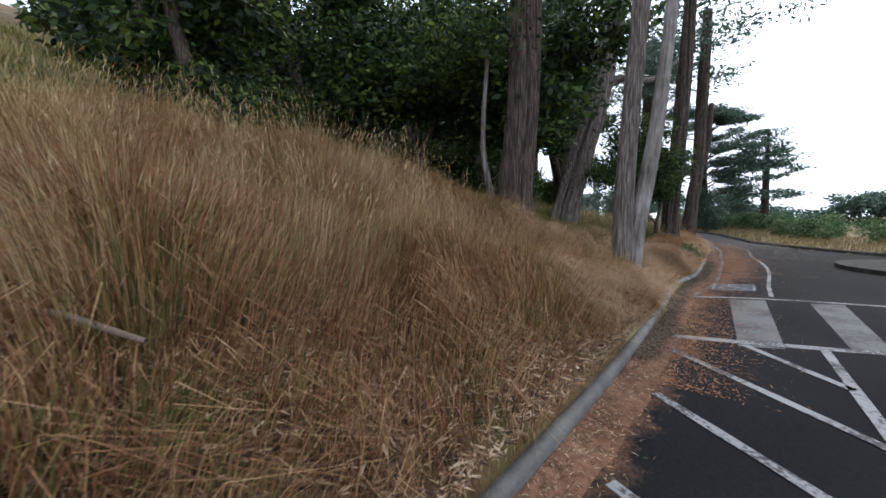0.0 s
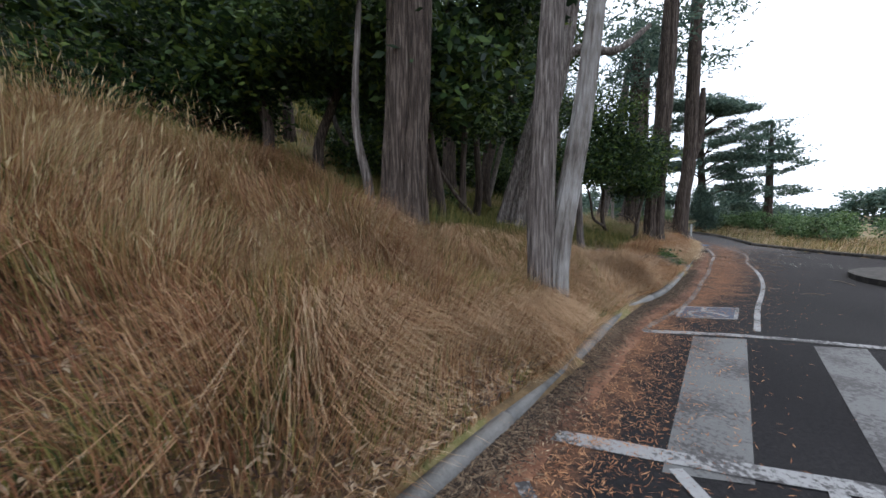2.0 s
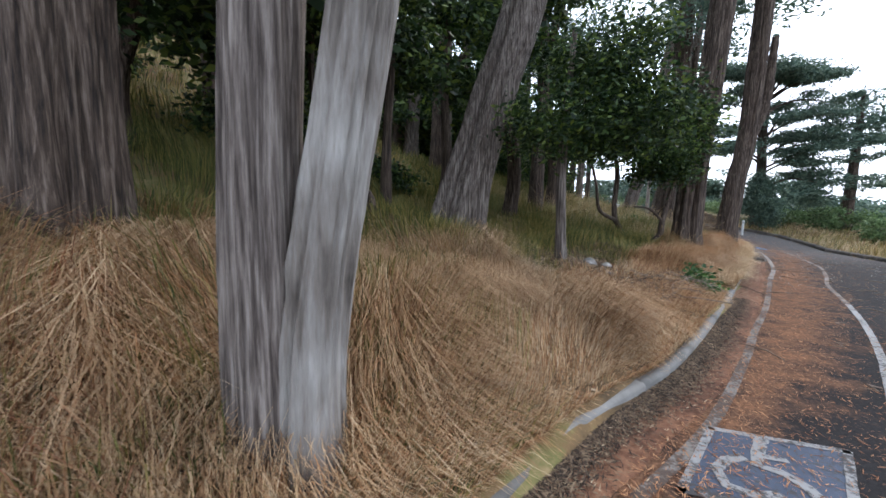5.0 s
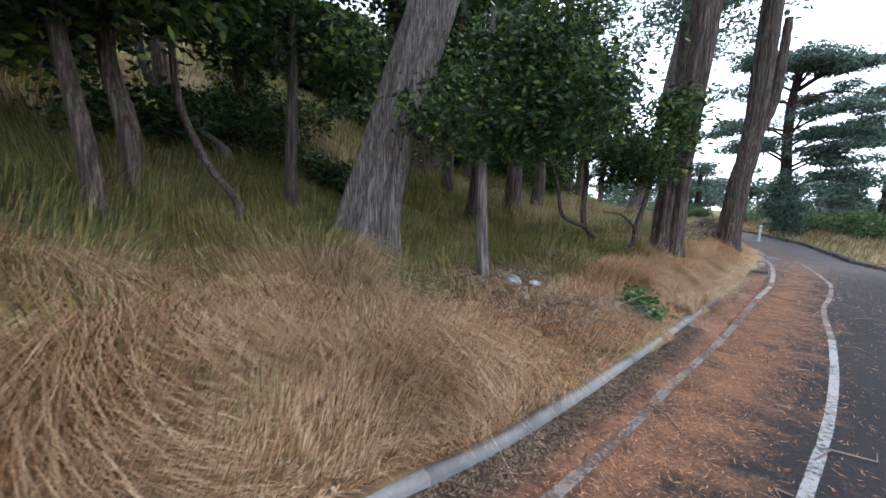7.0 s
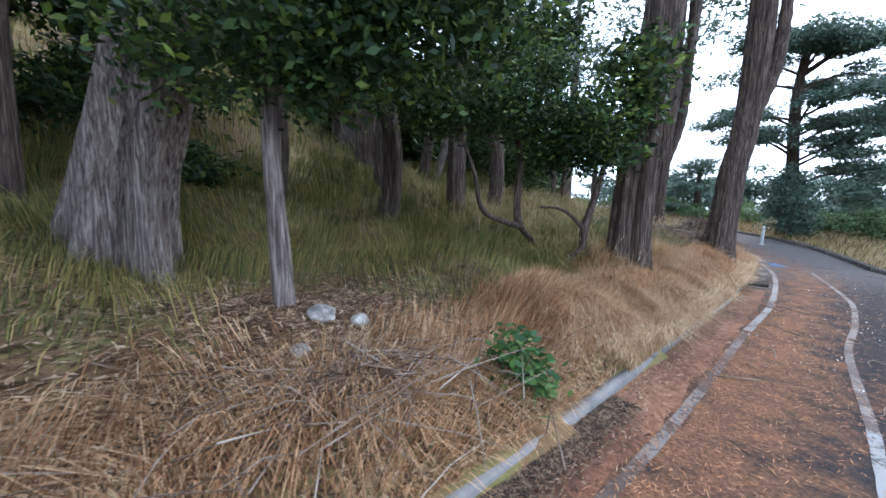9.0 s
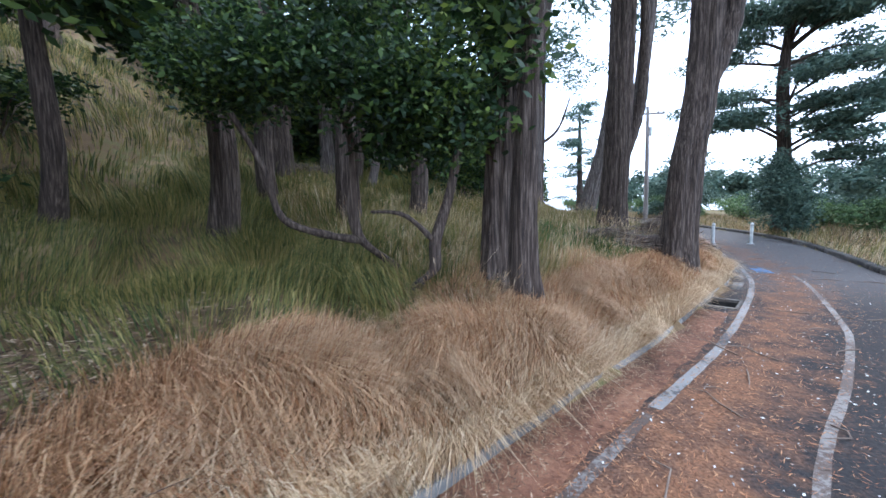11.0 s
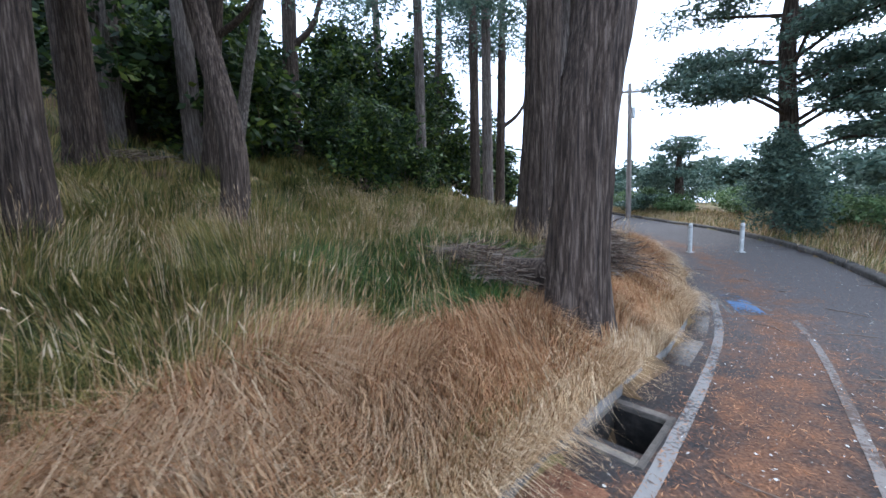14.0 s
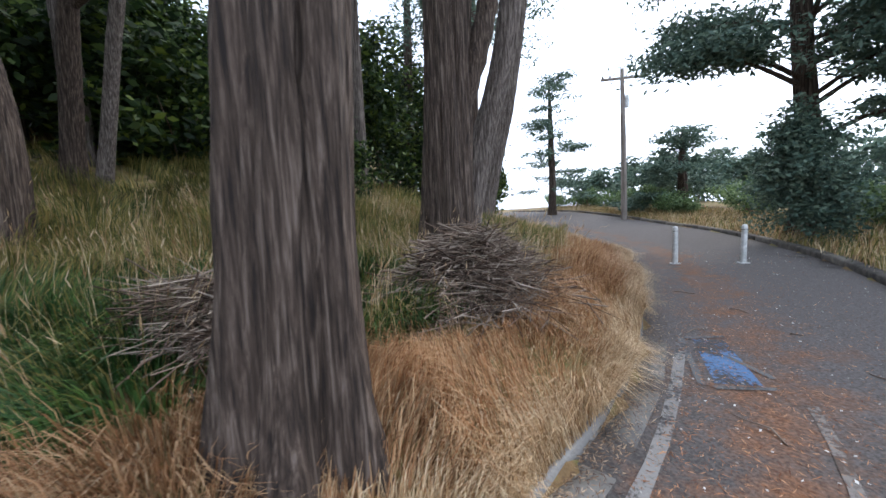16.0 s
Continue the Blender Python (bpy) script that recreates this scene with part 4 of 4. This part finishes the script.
brush_heap(14.6, 20.5, 0.8, 1.15, 0.85, 5200, 3, 0.9)
brush_heap(12.55, 18.8, 0.36, 0.95, 0.42, 2200, 4, 2.6)
brush_heap(6.3, 9.6, 1.1, 1.5, 0.05, 420, 6, 0.7)
brush_heap(2.5, 22.6, 0.4, 1.6, 0.35, 250, 9, 0.2)
log = thing("fallen_log", 13.1, 18.55, gz(13.1, 18.55), "fallen dark mossy log lying against the cypress", "log")
part("log_stem", mesh_np("log_stem", *tube(spline([(0.8, -0.4, 0.25), (0.2, -0.1, 0.24), (-0.5, 0.15, 0.2), (-1.3, 0.5, 0.1)], 0.1)[0], np.linspace(0.17, 0.09, 23)[:len(spline([(0.8, -0.4, 0.25), (0.2, -0.1, 0.24), (-0.5, 0.15, 0.2), (-1.3, 0.5, 0.1)], 0.1)[0])], 14), M_BARKD, True), log)
stick = thing("fallen_branch", -3.75, 0.0, gz(-3.75, 0.0) - 0.02, "long bare fallen branch lying in the dry grass", "branch")
part("branch_stem", mesh_np("branch_stem", *tube([(-1.0, 0.3, 0.25), (-0.3, 0.1, 0.2), (0.3, 0.05, 0.12), (0.8, -0.1, 0.02)], [0.03, 0.028, 0.022, 0.014], 8), M_TWIG, True), stick)

# island kerb and verge to the right
isl = tagged(new("traffic_island"), "low soil island edged with a dark kerb", "island", kind="structure")
bm = bmesh.new()
ring = [(12.9 + 2.4 * math.cos(a) * (1.0 + 0.5 * max(0, math.cos(a + 0.9))), 6.6 + 2.6 * math.sin(a) * (1 + 0.5 * max(0, -math.sin(a)))) for a in np.linspace(0, 2 * math.pi, 40, endpoint=False)]
lo = [bm.verts.new((x, y, -0.05)) for x, y in ring]
up = [bm.verts.new((x, y, 0.13)) for x, y in ring]
inn = [bm.verts.new((12.9 + (x - 12.9) * 0.93, 6.6 + (y - 6.6) * 0.93, 0.14)) for x, y in ring]
top = bm.verts.new((13.2, 6.2, 0.32))
for k in range(40):
    q = (k + 1) % 40
    bm.faces.new((lo[k], lo[q], up[q], up[k]))
    bm.faces.new((up[k], up[q], inn[q], inn[k]))
    bm.faces.new((inn[k], inn[q], top))
part("island_bed", bm_mesh("island_bed", bm, M_KERBD), isl)

# ---- grass and litter ----


def blades(name, P, H, W, lean, material, label, wind=(0.55, -0.45), heads=False):
    """Single bent blades at places P."""
    n = len(P)
    a = rng.uniform(0, 2 * np.pi, n)
    d = np.stack([np.cos(a), np.sin(a), np.zeros(n)], 1)
    side = np.stack([-d[:, 1], d[:, 0], np.zeros(n)], 1)
    turn = 1.4 * np.sin(P[:, 0] * 1.9 + 1.3 * np.sin(P[:, 1] * 1.4)) + 1.1 * np.sin(P[:, 1] * 2.6 + P[:, 0] * 0.8)
    ct, st = np.cos(turn), np.sin(turn)
    blow = np.stack([wind[0] * ct - wind[1] * st, wind[0] * st + wind[1] * ct, np.zeros(n)], 1)
    b = d * rng.uniform(0.05, 0.7, (n, 1)) + blow
    b = b * (lean * H)[:, None]
    up = np.array([0, 0, 1.0])
    w = side * W[:, None]
    hz = H[:, None] * up
    m = P + hz * 0.58 + b * 0.35
    tip = P + hz * (1 - 0.45 * np.clip(lean, 0, 1.6) ** 1.5)[:, None] + b
    v = np.stack([P - w, P + w, m + w * 0.75, m - w * 0.75, tip + w * 0.12], 1).reshape(-1, 3)
    o = (np.arange(n) * 5)[:, None]
    f = np.concatenate([o + [0, 1, 2], o + [0, 2, 3], o + [3, 2, 4]])
    if heads:
        hd = (tip - m) / np.linalg.norm(tip - m, axis=1)[:, None]
        k = rng.permutation(n)[: n // 2]
        q = tip[k]
        hw = side[k] * 0.005
        hv = np.stack([q - hd[k] * 0.02, q + hd[k] * 0.03 + hw, q + hd[k] * 0.10, q + hd[k] * 0.03 - hw], 1).reshape(-1, 3)
        o2 = (len(v) + np.arange(len(k)) * 4)[:, None]
        v = np.vstack([v, hv])
        f = np.concatenate([f, o2 + [0, 1, 2], o2 + [0, 2, 3]])
    return tagged(part(name, mesh_np(name, v, f, material)), label, "grass", kind="stuff")


def scatter(n, s0, s1, d0, d1, tuft=0.16, per=14, power=1.0):
    k = max(1, n // per)
    s, d = rng.uniform(s0, s1, k), d0 + (d1 - d0) * rng.uniform(0, 1, k) ** power
    i = rng.integers(0, k, n)
    s, d = s[i] + rng.normal(0, tuft, n), d[i] + rng.normal(0, tuft, n)
    return s, np.clip(d, max(d0, 0.13), None)


def sow(name, n, area, h, w, lean, material, label, keep=None, heads=False, **kw):
    s, d = scatter(n, *area, **kw)
    if keep is not None:
        f = keep(s, d)
        s, d = s[f], d[f]
    P = along(s, d)
    P[:, 2] -= 0.03
    n = len(P)
    H = rng.uniform(h[0], h[1], n) * (0.55 + 0.75 * np.abs(np.sin(s * 1.3 + 1.2 * np.sin(d * 1.9)) * np.sin(d * 1.5 + s * 0.5)) ** 0.7)
    H *= np.clip(0.35 + d * 0.9, 0.35, 1)
    return blades(name, P, H, rng.uniform(w[0], w[1], n), rng.uniform(lean[0], lean[1], n), material, label, heads=heads)


def kerbside(s, d):
    """Dry growth: wide on the bank, a narrow uneven band by the kerb further on."""
    reach = np.interp(s, [13, 17, 19, 24, 28, 32, 36, 42], [3.6, 3.2, 1.9, 1.7, 1.9, 1.3, 1.1, 1.2]) + 0.3 * np.sin(s * 2.1) + rng.normal(0, 0.15, len(s))
    return hollow(s, d) & (d < reach)


def hollow(s, d):
    """Thin growth on the litter-strewn hollow and the trodden patches."""
    bare = 1.1 * np.exp(-((s - 22.3) / 1.9) ** 2 - ((d - 2.3) / 1.4) ** 2) + 0.7 * np.exp(-((s - 19.8) / 0.9) ** 2 - ((d - 1.7) / 0.8) ** 2)
    return rng.uniform(0, 1, len(s)) > 1.1 * bare


sow("rusty_grass", 105000, (5, 15.5, 0.15, 6.0), (0.2, 0.75), (0.002, 0.0045), (0.3, 1.4), M_RUST, "tall rust-brown dry grass covering the steep bank", power=0.9)
sow("tall_oat_grass", 10000, (5, 13.2, 1.6, 5.5), (0.65, 1.15), (0.0012, 0.0025), (0.15, 0.8), M_OAT, "tall pale wild oat grass with seed heads", heads=True, tuft=0.22, per=60)
sow("bank_green_grass", 44000, (5, 18, 0.1, 8), (0.25, 0.65), (0.0025, 0.005), (0.2, 0.8), M_GREEN, "green and yellow grass tufts on the bank", per=70)
sow("dry_grass", 100000, (13, 24, 0.05, 3.6), (0.18, 0.5), (0.002, 0.0045), (0.5, 1.5), M_DRY, "flattened orange dry grass beside the kerb", kerbside, power=0.9)
sow("straw_mat", 60000, (14, 40, 0.02, 1.8), (0.15, 0.4), (0.002, 0.005), (0.7, 1.6), M_STRAW, "pale flattened straw by the kerb", lambda s, d: kerbside(s, d) & (np.sin(s * 1.9 + 2 * d) + np.sin(s * 0.83 - d * 2.3) > -0.4))
sow("swept_grass", 46000, (12.5, 19.5, 0.25, 2.7), (0.28, 0.62), (0.0018, 0.0036), (0.9, 1.7), M_SWEPT, "long swept-over salmon-coloured dry grass", tuft=0.18, per=60)
sow("swept_grass", 30000, (24.5, 31, 0.2, 1.6), (0.25, 0.5), (0.0018, 0.0036), (0.9, 1.7), M_SWEPT, "long swept-over salmon-coloured dry grass", tuft=0.18, per=60)
sow("thatch", 26000, (17.2, 20.6, 0.3, 2.6), (0.10, 0.26), (0.002, 0.004), (1.0, 1.7), M_THATCH, "matted pale grey dead grass", lambda s, d: np.sin(s * 2.3 + d) + np.sin(d * 2.9 - s) > 0.1, tuft=0.12, per=50)
sow("thatch", 14000, (26.2, 29.6, 0.5, 1.7), (0.10, 0.28), (0.002, 0.004), (1.0, 1.7), M_THATCH, "matted pale grey dead grass", lambda s, d: np.sin(s * 2.3 + d) + np.sin(d * 2.9 - s) > 0.2, tuft=0.12, per=50)
sow("slope_grass", 70000, (17, 30, 1.8, 9), (0.15, 0.45), (0.0025, 0.006), (0.3, 1.0), M_GREEN, "patchy green and brown grass on the shaded slope", hollow)
sow("dry_kerb_grass", 95000, (24, 42, 0.1, 2.0), (0.22, 0.55), (0.002, 0.005), (0.35, 1.3), M_DRY, "long golden dry grass overhanging the kerb", kerbside, power=0.9)
sow("meadow_grass", 120000, (26, 44, 1.4, 11), (0.25, 0.6), (0.0025, 0.006), (0.3, 1.3), M_GREEN, "yellow-green meadow grass below the trees", tuft=0.22, per=40)
sow("lush_grass", 22000, (31.5, 36, 1.3, 4.6), (0.25, 0.5), (0.005, 0.010), (0.3, 1.1), M_LUSH, "lush broad green grass in the meadow")
sow("meadow_oat", 7000, (27, 42, 1.0, 9), (0.5, 0.9), (0.0015, 0.003), (0.15, 0.6), M_STRAW, "tall straw-coloured grass stems in the meadow", heads=True)
sow("far_slope_grass", 60000, (8, 55, 7, 22), (0.3, 0.7), (0.006, 0.014), (0.2, 0.9), M_GREEN, "rough grass on the wooded hillside", tuft=0.3)
s0 = rng.uniform(24.5, 43, 26000)
OP = along(s0, np.abs(rng.normal(0.06, 0.12, 26000)) + 0.01)
out = -np.stack([np.interp(s0, KS, KN[:, k]) for k in (0, 1)], 1).mean(0)
blades("overhanging_straw", OP, rng.uniform(0.12, 0.4, 26000), rng.uniform(0.002, 0.004, 26000), rng.uniform(0.5, 1.5, 26000), M_STRAW, "pale straw hanging over the kerb", wind=(0.7 * out[0], 0.7 * out[1]))
# far verge
fi = rng.integers(60, len(FAR) - 80, 40000)
fo = 0.2 + 3.6 * rng.uniform(0, 1, 40000) ** 1.3
FP = FAR[fi] + np.stack([FT[fi, 1], -FT[fi, 0]], 1) * fo[:, None] + rng.normal(0, 0.1, (40000, 2))
FP = np.c_[FP, ground_z(FP[:, 0], FP[:, 1]) - 0.02]
blades("verge_grass", FP[:24000], rng.uniform(0.15, 0.45, 24000), rng.uniform(0.004, 0.009, 24000), rng.uniform(0.2, 1, 24000), M_STRAW, "dry pale grass on the far verge")
blades("verge_green_grass", FP[24000:], rng.uniform(0.15, 0.5, 16000), rng.uniform(0.004, 0.010, 16000), rng.uniform(0.2, 1, 16000), M_GREEN, "green grass on the far verge")


def flat_litter(name, s, d, size, ratio, material, label, lift=0.012):
    """Loose flakes, needles and bark bits lying on a surface."""
    s, d = np.asarray(s), np.asarray(d)
    clear = ~((np.abs(s - 32.35) < 0.5) & (d < 0.05) & (d > -0.5))
    P = along(s[clear], d[clear])
    n = len(P)
    P[:, 2] += lift + rng.uniform(0, 0.012, n)
    a = rng.uniform(0, 2 * np.pi, n)
    L = rng.uniform(0.5, 1.5, n) * size
    u = np.stack([np.cos(a), np.sin(a), rng.normal(0, 0.18, n)], 1) * L[:, None]
    w = np.stack([-np.sin(a), np.cos(a), rng.normal(0, 0.25, n)], 1) * (L * ratio)[:, None]
    v = np.stack([P - u, P + w, P + u, P - w], 1).reshape(-1, 3)
    return tagged(part(name, mesh_np(name, v, np.arange(n * 4).reshape(-1, 4), material)), label, "litter", kind="stuff")


M_LITTER = mat("leaf_litter", [(0.2, (0.035, 0.018, 0.010)), (0.45, (0.11, 0.06, 0.032)), (0.7, (0.22, 0.135, 0.075)), (0.9, (0.42, 0.31, 0.2))], 2, 0.8, 0, island=0.75)
M_DUFF = mat("dark_duff", [(0.2, (0.02, 0.013, 0.009)), (0.5, (0.06, 0.038, 0.024)), (0.85, (0.19, 0.13, 0.08))], 2, 0.9, 0, island=0.7)
M_CONE = mat("red_needles", [(0.2, (0.10, 0.04, 0.02)), (0.5, (0.27, 0.115, 0.05)), (0.85, (0.42, 0.22, 0.11))], 2, 0.85, 0, island=0.7)
M_FLECK = mat("pale_flecks", [(0.3, (0.2, 0.18, 0.16)), (0.8, (0.6, 0.58, 0.54))], 2, 0.85, 0, island=0.8)
n = 26000
flat_litter("gutter_litter", rng.uniform(7, 42, n), -np.abs(rng.normal(0.05, 0.17, n)), 0.02, 0.13, M_LITTER, "brown dead leaves and bark bits in the gutter", 0.03)
flat_litter("kerb_litter", rng.uniform(12.5, 24, n), -np.abs(rng.normal(0.06, 0.11, n)), 0.026, 0.16, M_DUFF, "dark matted leaf litter in the gutter", 0.035)
flat_litter("hollow_litter", rng.normal(22.0, 1.9, n), np.abs(rng.normal(1.8, 1.2, n)) + 0.1, 0.045, 0.18, M_LITTER, "grey-brown leaf litter in the hollow", 0.02)
flat_litter("bank_litter", rng.uniform(4, 16, n), np.abs(rng.normal(0.8, 1.0, n)) + 0.1, 0.05, 0.16, M_LITTER, "dead stems and leaves among the dry grass", 0.10)
n = 30000
ls = rng.uniform(12, 44, n)
flat_litter("needle_litter", ls, -0.35 - np.abs(rng.normal(0, 1, n)) * np.interp(ls, [12, 20, 44], [0.3, 0.65, 1.4]), 0.022, 0.12, M_CONE, "red needle litter strewn over the asphalt", 0.008)
n = 2000
flat_litter("road_flecks", rng.uniform(26, 44, n), -rng.uniform(0.3, 3.8, n), 0.011, 0.6, M_FLECK, "pale bark flecks scattered on the road", 0.008)
for k in range(46):
    s, d = rng.uniform(20, 41), -rng.uniform(0.5, 3.4)
    p = along(s, d)
    t = thing("twig", p[0], p[1], p[2] + 0.008, "thin dead brown twig lying on the road", "twig", "twigs on the road")
    t.rotation_euler = (0, 0, rng.uniform(0, 6.28))
    L = rng.uniform(0.08, 0.3)
    part("twig_stem", mesh_np("twig_stem", *tube([(-L, 0, 0), (-L * 0.2, rng.normal(0, .05), 0.015), (L * 0.5, rng.normal(0, .06), 0.01), (L, rng.normal(0, .1), 0.0)], [0.006, 0.007, 0.005, 0.002], 6), M_TWIG), t)
for k, (s, d, r) in enumerate([(22.2, 2.0, 0.13), (22.5, 1.8, 0.09), (21.8, 1.5, 0.08)]):
    p = along(s, d)
    bm = bmesh.new()
    bmesh.ops.create_icosphere(bm, subdivisions=3, radius=r)
    for v in bm.verts:
        v.co *= 1 + 0.35 * noise.noise(v.co * 9 + Vector((k * 3.1, 0, 0)))
        v.co.z *= 0.7
    o = part("rock", bm_mesh("rock", bm, M_ROCK, True))
    o.location = (p[0], p[1], p[2] + r * 0.3)
    tagged(o, "small pale grey rock in the litter", "rock")
